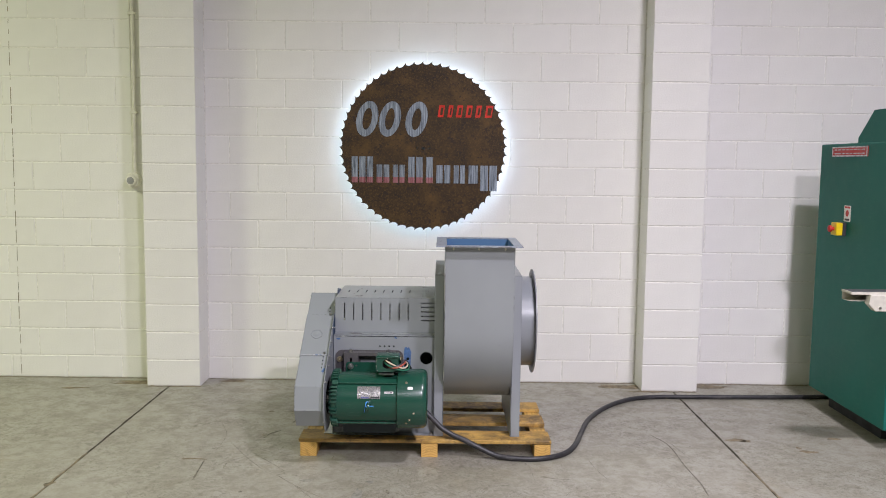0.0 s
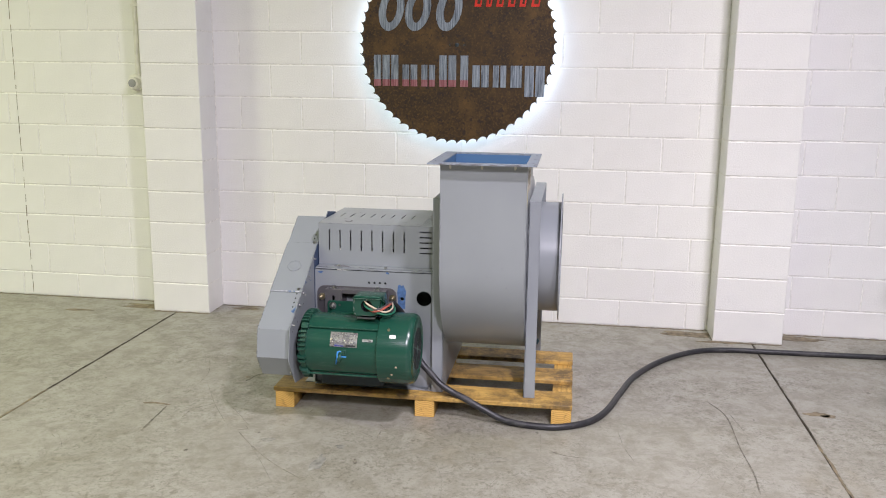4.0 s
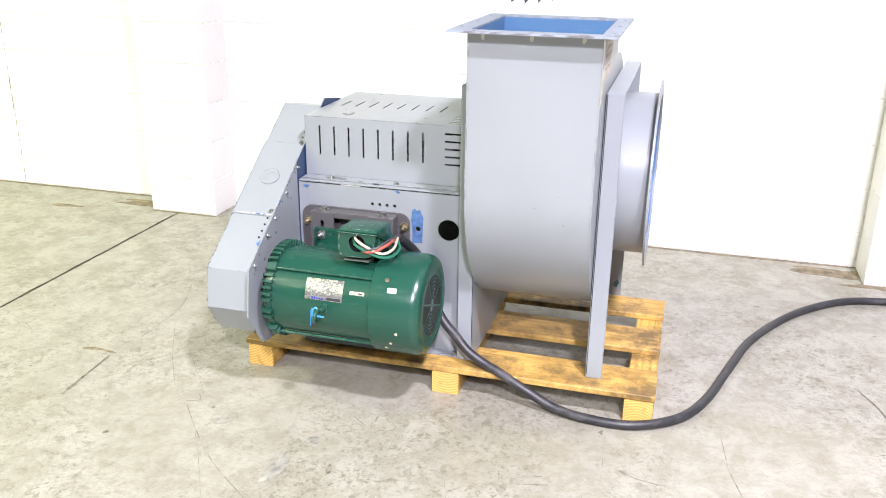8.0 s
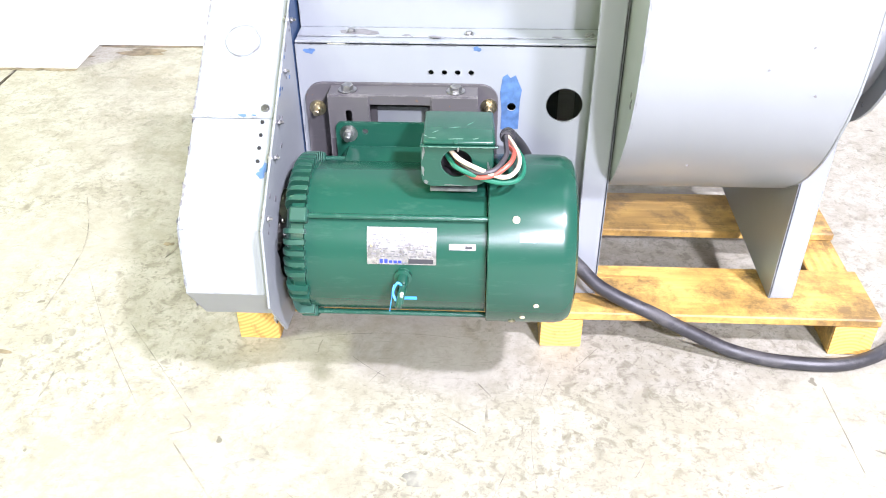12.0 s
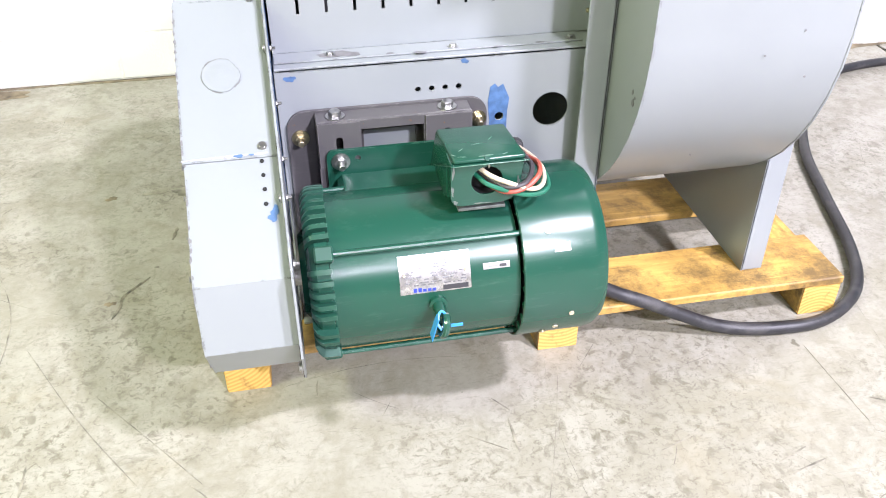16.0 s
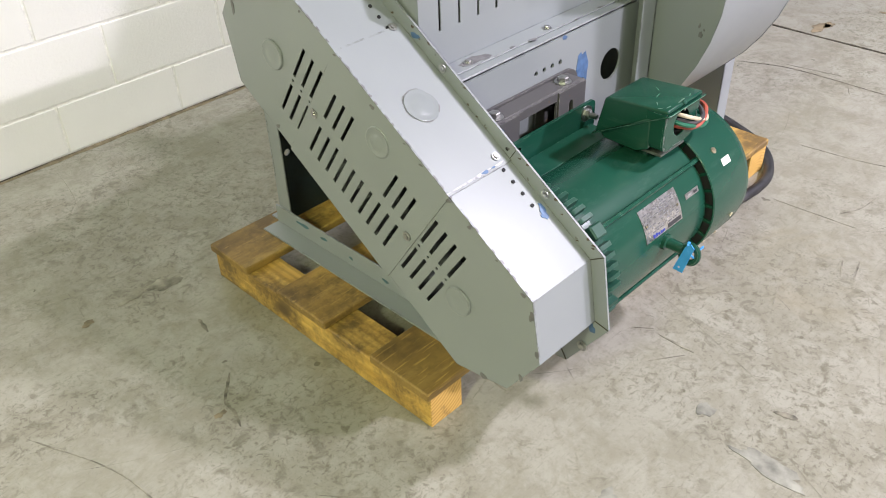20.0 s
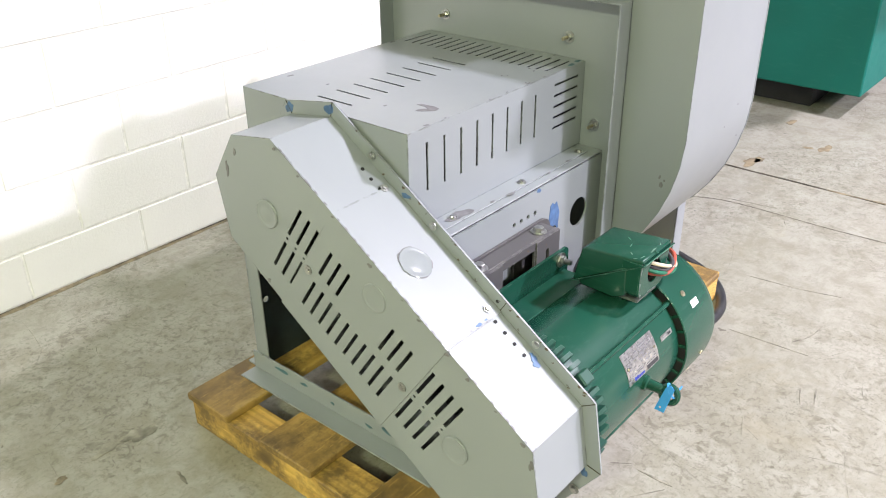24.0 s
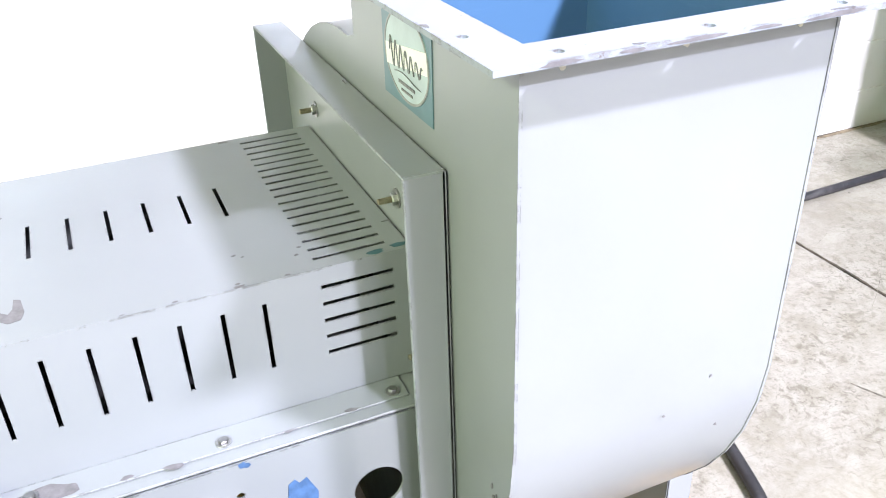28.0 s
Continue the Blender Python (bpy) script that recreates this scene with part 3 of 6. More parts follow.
# inlet spigot and ring
IZ = 0.700
part("inlet_spigot", lathe("x", SY, IZ, [(0.378, 0.262), (0.518, 0.262), (0.518, 0.258), (0.378, 0.258)], 64, caps=False), GREY, blower, "", 30)
ring = sheet("x", 0.518, 0.524, circle(SY, IZ, 0.304, 64), [circle(SY, IZ, 0.259, 64)] + [circle(SY + 0.282 * math.cos(a), IZ + 0.282 * math.sin(a), 0.005, 8) for a in [2 * math.pi * (k + 0.5) / 12 for k in range(12)]])
part("inlet_ring", ring, GREY, blower)
part("inlet_lining", lathe("x", SY, IZ, [(0.381, 0.2575), (0.518, 0.2575), (0.518, 0.256), (0.381, 0.256)], 64, caps=False), BLUE, blower, "old blue inner coat", 30)
# wheel inside the housing
bm = lathe("x", SY, SZ, [(0.04, 0.30), (0.046, 0.30)], 40)
for k in range(12):
    a = 2 * math.pi * k / 12
    m = Matrix.Translation((0, SY, SZ)) @ Matrix.Rotation(a, 4, "X") @ Matrix.Translation((0, 0.22, 0)) @ Matrix.Rotation(radians(35), 4, "X")
    b2 = box((0.05, -0.09, -0.002), (0.30, 0.09, 0.002))
    bmesh.ops.transform(b2, matrix=m, verts=b2.verts)
    me = bpy.data.meshes.new("t")
    b2.to_mesh(me)
    b2.free()
    bm.from_mesh(me)
    bpy.data.meshes.remove(me)
part("fan_wheel", bm, GREY_DARK, blower)

# ---------------------------------------------------------------- bearing stand and its slotted cover
BX0, BX1, BY0, BY1, BZ = -0.612, -0.048, 4.698, 5.300, 0.660
hole_r = [(-0.093, 0.534, 0.0355)] + [(-0.353 + 0.0257 * i, 0.599, 0.0055) for i in range(4)] + [(-0.196, 0.529, 0.009)]
part("front_panel", sheet("y", BY0, BY0 + 0.004, rect(BX0, 0.1, -0.001, BZ - 0.0075), [circle(a, b, r, 28 if r > 0.02 else 10) for a, b, r in hole_r]), GREY, blower)
part("back_panel", sheet("y", BY1 - 0.004, BY1, rect(BX0, 0.1, -0.001, BZ - 0.004), [circle(-0.57, z, 0.009, 10) for z in (0.29, 0.37)]), GREY, blower)
# dark teal liners put the shade inside the stand into colour
SHADE_DARK = plain("painted_shade_dark", (0.018, 0.030, 0.036), 0.6, 0, 0.25, 12)
part("shade_liner", sheet("y", BY1 - 0.0060, BY1 - 0.0042, rect(BX0 + 0.005, 0.102, BX1 - 0.002, BZ - 0.014), [circle(-0.57, z, 0.009, 10) for z in (0.29, 0.37)]), SHADE_DARK, blower, "liner sheet coloured dark for the shade inside the stand")
part("shade_liner", sheet("x", -0.0062, -0.0044, rect(BY0 + 0.006, 0.102, BY1 - 0.008, BZ - 0.014), [circle(SY, SZ, 0.05, 20)] if BZ > SZ + 0.06 else ()), SHADE_DARK, blower, "liner sheet coloured dark for the shade inside the stand")
part("top_rail", box((BX0, BY0, BZ - 0.0045), (-0.001, BY0 + 0.075, BZ), 0.0015), GREY, blower)
part("top_rail", box((BX0, BY1 - 0.075, BZ - 0.0045), (-0.001, BY1, BZ), 0.0015), GREY, blower)
part("bearing_deck", box((BX0 + 0.003, BY0 + 0.075, BZ - 0.012), (BX1 - 0.002, BY1 - 0.075, BZ - 0.004)), GREY_DARK, blower)
for y0 in (BY0 + 0.004, BY1 - 0.044):
    part("end_upright", box((BX0, y0, 0.14), (BX0 + 0.004, y0 + 0.04, BZ - 0.005), 0.001), GREY, blower)
part("foot_flange", box((BX0, BY0 - 0.036, 0.1), (0.006, BY0 + 0.0, 0.105), 0.001), GREY, blower)
part("foot_flange", box((BX0, BY1, 0.1), (0.0, BY1 + 0.045, 0.105), 0.001), GREY, blower)
part("end_rail", box((BX0 - 0.006, BY0 - 0.02, 0.1045), (BX0 - 0.001, BY1 + 0.01, 0.155), 0.001), GREY, blower)
part("end_rail", box((BX0 - 0.052, BY0 - 0.02, 0.1), (BX0 - 0.001, BY1 + 0.01, 0.1045), 0.001), GREY, blower)

CX0, CX1, CY0, CY1, CZ0, CZ1 = -0.610, -0.003, 4.760, 5.228, 0.664, 0.863
SW = 0.0055
front_slots = [slot((-0.5575 + 0.0512 * i, 0.735), (-0.5575 + 0.0512 * i, 0.832), SW) for i in range(8)] + [slot((-0.126, 0.735 + 0.025 * i), (-0.030, 0.735 + 0.025 * i), SW) for i in range(5)]
top_slots = [slot((-0.5575 + 0.0512 * i, 4.955), (-0.5575 + 0.0512 * i, 5.052), SW) for i in range(8)] + [slot((-0.126, 4.786 + 0.0245 * i), (-0.030, 4.786 + 0.0245 * i), SW) for i in range(18)]
cover = part("bearing_cover", sheet("z", CZ1 - 0.0011, CZ1, rect(CX0, CY0, CX1, CY1), top_slots), GREY, blower)
part("cover_front", sheet("y", CY0, CY0 + 0.002, rect(CX0, CZ0, CX1, CZ1 - 0.0011), front_slots), GREY, cover)
part("cover_back", sheet("y", CY1 - 0.002, CY1, rect(CX0, CZ0, CX1, CZ1 - 0.0011)), GREY, cover)
part("cover_end", sheet("x", CX0, CX0 + 0.002, rect(CY0 + 0.002, CZ0, CY1 - 0.002, CZ1 - 0.0011), [circle(SY, SZ, 0.045, 20)]), GREY, cover)
part("cover_foot", box((CX0, CY0 - 0.042, CZ0 - 0.0035), (CX1 - 0.03, CY0 + 0.002, CZ0 - 0.0005), 0.0008), GREY, cover)
# shaft and two bearing blocks, dark behind the slots
part("shaft", lathe("x", SY, SZ, [(-0.70, 0.024), (0.05, 0.024)], 20), STEEL, blower)
for x in (-0.50, -0.16):
    part("bearing_block", box((x - 0.04, SY - 0.11, BZ - 0.004), (x + 0.04, SY + 0.11, BZ + 0.11), 0.03, None, 3), GREY_DARK, blower)

# ---------------------------------------------------------------- belt guard
GX0, GX1 = -0.772, -0.620
GUARD = [(5.064, 0.840), (4.950, 0.859), (4.356, 0.456), (4.336, 0.332), (4.406, 0.231), (4.528, 0.213), (5.108, 0.608), (5.132, 0.740)]
UA = Vector((-0.827, -0.562))


def row(p, count, length):
    out = []
    for i in range(count):
        a = (p[0] - 0.0213 * i, p[1] - 0.0144 * i)
        out.append(slot(a, (a[0] + 0.562 * length, a[1] - 0.827 * length), 0.0075))
    return out


def dots(p, count):
    return [circle(p[0] - 0.0213 * i, p[1] - 0.0144 * i, 0.003, 8) for i in range(count)]


def cut(poly, keep):
    """The part of the guard's outline between two seams across it; s runs down the slope."""
    s0, s1 = keep
    def s(p):
        return (p[0] - SY) * UA.x + (p[1] - SZ) * UA.y
    for lim, sgn in ((s0, 1), (s1, -1)):
        out = []
        for i, p in enumerate(poly):
            q = poly[(i + 1) % len(poly)]
            a, b = sgn * (s(p) - lim), sgn * (s(q) - lim)
            if a >= 0:
                out.append(p)
            if a * b < 0:
                k = a / (a - b)
                out.append((p[0] + k * (q[0] - p[0]), p[1] + k * (q[1] - p[1])))
        poly = out
    return poly


def spread(poly, d):
    """The outline moved outwards by d."""
    P = [Vector(p) for p in poly]
    area = sum(a.x * b.y - b.x * a.y for a, b in zip(P, P[1:] + P[:1]))
    sg = 1 if area > 0 else -1
    out = []
    for i, p in enumerate(P):
        e0, e1 = (p - P[i - 1]).normalized(), (P[(i + 1) % len(P)] - p).normalized()
        n0, n1 = Vector((e0.y, -e0.x)) * sg, Vector((e1.y, -e1.x)) * sg
        b = (n0 + n1).normalized()
        q = p + b * (d / max(0.3, b.dot(n0)))
        out.append((q.x, q.y))
    return out


S1 = (4.797 - SY) * UA.x + (0.750 - SZ) * UA.y
S2 = (4.541 - SY) * UA.x + (0.575 - SZ) * UA.y
face_holes = {
    0: row((4.882, 0.734), 3, 0.074) + row((4.935, 0.651), 3, 0.074) + dots((4.929, 0.662), 3),
    1: row((4.804, 0.673), 3, 0.070) + row((4.858, 0.592), 10, 0.0755) + row((4.657, 0.569), 3, 0.070),
    2: row((4.566, 0.515), 4, 0.075) + row((4.621, 0.432), 4, 0.075) + dots((4.614, 0.4425), 4),
}
rag = random.Random(12)
RAGGED = [(4.487 + (0.084 + rag.uniform(-0.007, 0.006)) * math.cos(2 * math.pi * i / 30), 0.363 + (0.088 + rag.uniform(-0.007, 0.006)) * math.sin(2 * math.pi * i / 30)) for i in range(30)]
guard = part("belt_guard", sheet("x", GX1 + 0.001, GX1 + 0.005, spread(GUARD, 0.028), [RAGGED, circle(SY - 0.0, SZ, 0.05, 20)]), GREY, blower, "sloping steel belt guard with slotted face")


def behind(poly, lim):
    """The part of an outline with its first coordinate past lim."""
    out = []
    for i, p in enumerate(poly):
        q = poly[(i + 1) % len(poly)]
        if p[0] >= lim:
            out.append(p)
        if (p[0] - lim) * (q[0] - lim) < 0:
            k = (lim - p[0]) / (q[0] - p[0])
            out.append((lim, p[1] + k * (q[1] - p[1])))
    return out


part("masked_strip", sheet("x", GX1 + 0.0052, GX1 + 0.0060, behind(spread(GUARD, 0.0272), 4.694), [circle(SY, SZ, 0.05, 20)]), BLUE_DEEP, guard, "old dark blue coat that the grey paint missed")
# near-black liner paints the shade seen through the guard's slots
GUARD_SHADE = plain("painted_guard_shade", (0.014, 0.017, 0.018), 0.7, 0, 0.25, 12)
part("shade_liner", sheet("x", GX1 - 0.0022, GX1 - 0.0004, spread(GUARD, -0.004), [RAGGED, circle(SY, SZ, 0.05, 20)]), GUARD_SHADE, guard, "liner coloured dark for the shade behind the slots")


def guard_shell(k, lim, proud):
    """One of the three pieces of the guard: slotted face and the turned edge round it."""
    poly = spread(GUARD, proud)
    face = cut(poly, lim)
    f = part("guard_face", sheet("x", GX0 - proud, GX0 - proud + 0.002, face, face_holes[k]), GREY, guard)
    def s(p):
        return (p[0] - SY) * UA.x + (p[1] - SZ) * UA.y
    bm = bmesh.new()
    for i, p in enumerate(face):
        q = face[(i + 1) % len(face)]
        if abs(s(p) - s(q)) < 1e-4 and min(abs(s(p) - S1), abs(s(p) - S2)) < 1e-3:
            continue
        d = Vector((q[0] - p[0], q[1] - p[1])).normalized() * 0.002
        nx, ny = d.y, -d.x
        c = (sum(a for a, _ in face) / len(face), sum(b for _, b in face) / len(face))
        if (c[0] - p[0]) * nx + (c[1] - p[1]) * ny < 0:
            nx, ny = -nx, -ny
        v = [bm.verts.new((x, a, b)) for x in (GX0 - proud + 0.002, GX1 + 0.001) for a, b in (p, q, (q[0] + nx, q[1] + ny), (p[0] + nx, p[1] + ny))]
        for ids in ((0, 1, 5, 4), (1, 2, 6, 5), (2, 3, 7, 6), (3, 0, 4, 7), (0, 1, 2, 3), (4, 5, 6, 7)):
            bm.faces.new([v[j] for j in ids])
    part("guard_edge", bm, GREY, guard)


guard_shell(0, (-9, S1), 0.0)
guard_shell(1, (S1 - 0.004, S2 + 0.004), 0.0025)
guard_shell(2, (S2, 9), 0.0)

# ---------------------------------------------------------------- pallet
pallet = thing("wooden_pallet", (-0.095, 4.975, 0.0), "small pine pallet with three stringers and stained deck boards", "pallet")
for x, WOOD_END in zip((-0.785, -0.116, 0.510), WOOD_ENDS):
    part("stringer", box((x, 4.594, 0.0), (x + 0.092, 5.355, 0.079), 0.003), WOOD_Y, pallet)
    part("end_grain", box((x + 0.002, 4.5925, 0.001), (x + 0.090, 4.595, 0.0775)), WOOD_END, pallet, "sawn end with growth rings")
for y0, y1, mt in ((4.590, 4.765, WOOD_X), (4.912, 5.085, WOOD_Z), (5.205, 5.360, WOOD_X)):
    part("deck_board", box((-0.793, y0, 0.079), (0.604, y1, 0.100), 0.003), mt, pallet)


# ---------------------------------------------------------------- electric motor
MY, MZ = 4.487, 0.363
motor = thing("electric_motor", (-0.33, MY, 0.2), "dark green finned electric motor with junction box, bolted to a bracket", "motor")
# frame, ribbed end bell, fan cover with its grille
MX0, MX1, MX2, MX3 = -0.590, -0.556, -0.240, -0.082
part("motor_frame", lathe("x", MY, MZ, [(MX1, 0.12), (MX1, 0.1385), (MX2, 0.1385), (MX2, 0.12)], 72), GREEN, motor, "", 30)
cover_part = part("fan_cover", lathe("x", MY, MZ, [(MX2 + 0.012, 0.1525), (MX2 + 0.003, 0.1525), (MX2 + 0.002, 0.1545), (MX2 + 0.004, 0.1565), (MX3 - 0.030, 0.1565), (MX3 - 0.015, 0.1535), (MX3 - 0.005, 0.146), (MX3, 0.134), (MX3, 0.118), (MX3 - 0.002, 0.116), (MX3 - 0.002, 0.02)], 72), GREEN, motor, "", 30)
# black ring stands in for the shade in the cooling gap
part("gap_shade", lathe("x", MY, MZ, [(MX2 + 0.008, 0.120), (MX2 + 0.008, 0.1524), (MX2 + 0.011, 0.1524), (MX2 + 0.011, 0.120)], 64), BLACK, motor)
for k in range(26):
    b2 = box((MX2 + 0.004, -0.003, 0.136), (MX2 + 0.010, 0.003, 0.1524))
    bmesh.ops.transform(b2, matrix=Matrix.Translation((0, MY, MZ)) @ Matrix.Rotation(2 * math.pi * k / 26, 4, "X"), verts=b2.verts)
    part("gap_rib", b2, GREEN, cover_part)
# round grille: seven rings of arched slots between eight spokes, their dark depth painted as black sheets
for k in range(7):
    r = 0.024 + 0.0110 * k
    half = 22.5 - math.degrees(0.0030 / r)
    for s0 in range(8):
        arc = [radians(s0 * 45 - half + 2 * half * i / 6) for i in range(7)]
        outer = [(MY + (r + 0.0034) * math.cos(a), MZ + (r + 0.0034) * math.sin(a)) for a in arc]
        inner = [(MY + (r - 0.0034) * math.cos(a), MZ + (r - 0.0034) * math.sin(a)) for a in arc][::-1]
        part("slot_shade", sheet("x", MX3 - 0.003, MX3 - 0.0012, outer + inner), BLACK, cover_part)
for a in (62, 148, 242, 328):
    p = (MX2 + 0.05, MY - 0.1565 * math.sin(radians(a - 18)), MZ + 0.1565 * math.cos(radians(a - 18)))
    part("cover_screw", stud(p, (0, p[1] - MY, p[2] - MZ), 0.0042, 0.002, 0.0065), BRASS, cover_part)
bell = part("end_bell", lathe("x", MY, MZ, [(MX0 - 0.014, 0.03), (MX0 - 0.014, 0.070), (MX0 - 0.004, 0.080), (MX0 - 0.002, 0.118), (MX0 + 0.004, 0.1335), (MX0 + 0.012, 0.1405), (MX1 - 0.001, 0.1420)], 56), GREEN, motor, "", 30)


def radial(name, a, lo, hi, mat, parent, bevel=0.002):
    b = box(lo, hi, bevel)
    bmesh.ops.transform(b, matrix=Matrix.Translation((0, MY, MZ)) @ Matrix.Rotation(radians(a), 4, "X"), verts=b.verts)
    return part(name, b, mat, parent)


# fins stand in groups between the four bolt lugs; angle 0 is the top, positive towards the front
def fin(a):
    prof = [(MX0 - 0.004, 0.110), (MX0 - 0.004, 0.1335), (MX0 + 0.001, 0.1455), (MX0 + 0.007, 0.1525), (MX0 + 0.013, 0.1545), (MX1 + 0.003, 0.1545), (MX1 + 0.003, 0.130)]
    b = sheet("y", -0.0042, 0.0042, prof)
    bmesh.ops.bevel(b, geom=[e for e in b.edges if abs(e.verts[0].co.y - e.verts[1].co.y) < 1e-6 and len(e.link_faces) == 2 and e.calc_face_angle(0) > 0.5], offset=0.0022, segments=2, affect="EDGES", clamp_overlap=True)
    bmesh.ops.transform(b, matrix=Matrix.Translation((0, MY, MZ)) @ Matrix.Rotation(radians(a), 4, "X"), verts=b.verts)
    part("fin", b, GREEN_ROUGH, bell, "", 40)


for k in range(46):
    a = -168 + k * 7.4
    if all(abs((a - q + 180) % 360 - 180) > 7 for q in (43, 137, -43, -137)) and not 84 < a < 96 and not 112 < a < 122:
        fin(a)
for a in (43, 137, -43, -137):
    radial("bolt_lug", a, (MX1 - 0.024, -0.0135, 0.130), (MX1 + 0.007, 0.0135, 0.156), GREEN_ROUGH, bell, 0.003)
for a in (43, 137, -43, -137):
    y, z = MY - 0.1455 * math.sin(radians(a)), MZ + 0.1455 * math.cos(radians(a))
    part("tie_rod", tube([(MX1, y, z), (-0.4, y, z), (MX2 + 0.012, y, z)], 0.0052, 10, 0), GREEN, motor, "", 30)
pulley = part("motor_pulley", lathe("x", MY, MZ, [(-0.735, 0.020), (-0.735, 0.072), (-0.728, 0.076), (-0.718, 0.064), (-0.708, 0.076), (-0.698, 0.064), (-0.688, 0.076), (-0.678, 0.064), (-0.668, 0.076), (-0.655, 0.074), (-0.655, 0.040), (-0.632, 0.034), (-0.632, 0.020)], 40), STEEL, motor, "grooved belt pulley behind the guard plate", 30)
for k in range(4):
    part("pulley_bolt", stud((-0.632, MY - 0.027 * math.sin(k * 1.571 + 0.4), MZ + 0.027 * math.cos(k * 1.571 + 0.4)), (1, 0, 0), 0.005, 0.005, 0), STEEL, pulley)
part("motor_shaft", lathe("x", MY, MZ, [(-0.66, 0.019), (MX0, 0.019)], 20), STEEL, motor)


def on_motor(x, a, r=0.139):
    """A point on the frame at x and angle a from the top towards the front, with its outward way."""
    w = Vector((0, -math.sin(radians(a)), math.cos(radians(a))))
    return Vector((x, MY, MZ)) + r * w, w


def wrapped(x0, x1, a0, a1, r, thick=0.0008, n=8):
    bm = bmesh.new()
    rows_ = []
    for i in range(n + 1):
        a = a0 + (a1 - a0) * i / n
        rows_.append([bm.verts.new(on_motor(x, a, q)[0]) for x, q in ((x0, r), (x1, r), (x1, r + thick), (x0, r + thick))])
    for A, B in zip(rows_, rows_[1:]):
        for j in range(4):
            bm.faces.new([A[j], A[(j + 1) % 4], B[(j + 1) % 4], B[j]])
    bm.faces.new(rows_[0])
    bm.faces.new(rows_[-1])
    return bm


# nameplate, upside down, with its blocks of print
plate = part("nameplate", wrapped(-0.446, -0.326, 49.5, 76.5, 0.1387, 0.0012), PLATE_AL, motor, "etched aluminium nameplate, mounted upside down", 30)
part("maker_mark", wrapped(-0.374, -0.331, 72.2, 75.6, 0.1399, 0.0005, 3), INK, plate)
for x in (-0.424, -0.416, -0.408, -0.400, -0.392):
    part("maker_mark", wrapped(x, x + 0.0058, 72.6 if x < -0.41 else 73.4, 75.4, 0.1399, 0.0005, 3), INK_BLUE, plate)
rnd = random.Random(5)
for k, a in enumerate((52.3, 54.3, 56.3, 58.3, 60.3, 62.3, 64.3, 66.3, 68.3, 70.0)):
    x = -0.438
    while x < -0.338:
        w = rnd.uniform(0.004, 0.016)
        if rnd.random() < 0.72:
            part("print_bar", wrapped(x, min(x + w, -0.335), a, a + 0.95, 0.1399, 0.0004, 2), INK_FINE, plate)
        x += w + 0.0035
for x in (-0.438, -0.335):
    p, w = on_motor(x, 63, 0.1398)
    part("rivet", stud(p, w, 0.0028, 0.0012, 0), BRASS, plate)
tagp = part("rating_strip", wrapped(-0.304, -0.258, 60.5, 65.0, 0.1387, 0.001, 3), PLATE_AL, motor, "narrow aluminium strip plate", 30)
part("print_bar", wrapped(-0.276, -0.264, 62.0, 64.0, 0.1398, 0.0004, 2), INK, tagp)
part("print_bar", wrapped(-0.296, -0.281, 62.4, 63.6, 0.1398, 0.0004, 2), INK_GREY, tagp)
part("white_sticker", wrapped(-0.183, -0.155, 52.5, 58.0, 0.1566, 0.0006, 3), WHITE, motor, "small white sticker")
for a, x in ((104, -0.150), (120, -0.172)):
    p, w = on_motor(x, a, 0.1566)
    part("scrape", stud(p, w, 0.005, 0.0004, 0), WIRE_W, motor)

# lifting eye with a blue tag
p, w = on_motor(-0.384, 86, 0.137)
eye_part = part("lifting_eye", lathe("y", -0.384, p.z, [(p.y, 0.016), (p.y - 0.008, 0.016), (p.y - 0.010, 0.0115), (p.y - 0.040, 0.0105)], 20), GREEN, motor, "", 30)
ring_pts = [(-0.384 + 0.004 * math.sin(2 * math.pi * i / 16), p.y - 0.054 + 0.0165 * math.cos(2 * math.pi * i / 16), p.z - 0.004 + 0.0165 * math.sin(2 * math.pi * i / 16)) for i in range(17)]
part("eye_ring", tube(ring_pts, 0.0065, 8, 3), GREEN, eye_part, "", 40)
part("tag_loop", tube([(-0.376, p.y - 0.052, p.z + 0.010), (-0.388, p.y - 0.050, p.z + 0.022), (-0.396, p.y - 0.058, p.z + 0.008), (-0.390, p.y - 0.066, p.z - 0.004)], 0.0022, 6, 5), TAG, eye_part)
bm = sheet("x", -0.0008, 0.0008, [(0.0118, -0.0047), (0.0020, 0.0045), (-0.0061, -0.0024), (0.0059, -0.0579), (0.0259, -0.0570)], [circle(0.0152, -0.0490, 0.0026, 8)])
bmesh.ops.transform(bm, matrix=Matrix.Translation((-0.3945, p.y - 0.061, p.z + 0.021)) @ Matrix.Rotation(radians(9), 4, "Y"), verts=bm.verts)
part("tag", bm, TAG, eye_part, "bright blue plastic tag")
part("tag_end", box((-0.383, p.y - 0.066, p.z + 0.0), (-0.355, p.y - 0.064, p.z + 0.005)), TAG, eye_part)

# mounting foot of the motor: pressed plate behind it
part("mounting_plate", sheet("y", 4.634, 4.640, round_rect(-0.535, 0.215, -0.232, 0.522, 0.012), [circle(-0.478, 0.503, 0.006, 10)]), GREEN, motor)
part("mounting_web", box((-0.52, 4.560, 0.30), (-0.245, 4.638, 0.475), 0.01), GREEN, motor)
for x in (-0.510, -0.262):
    part("foot_bolt", stud((x, 4.634, 0.499), (0, -1, 0.0), 0.0105, 0.010, 0.0175, 0.016, 0.0062), STEEL, motor, "zinc plated nut and bolt")

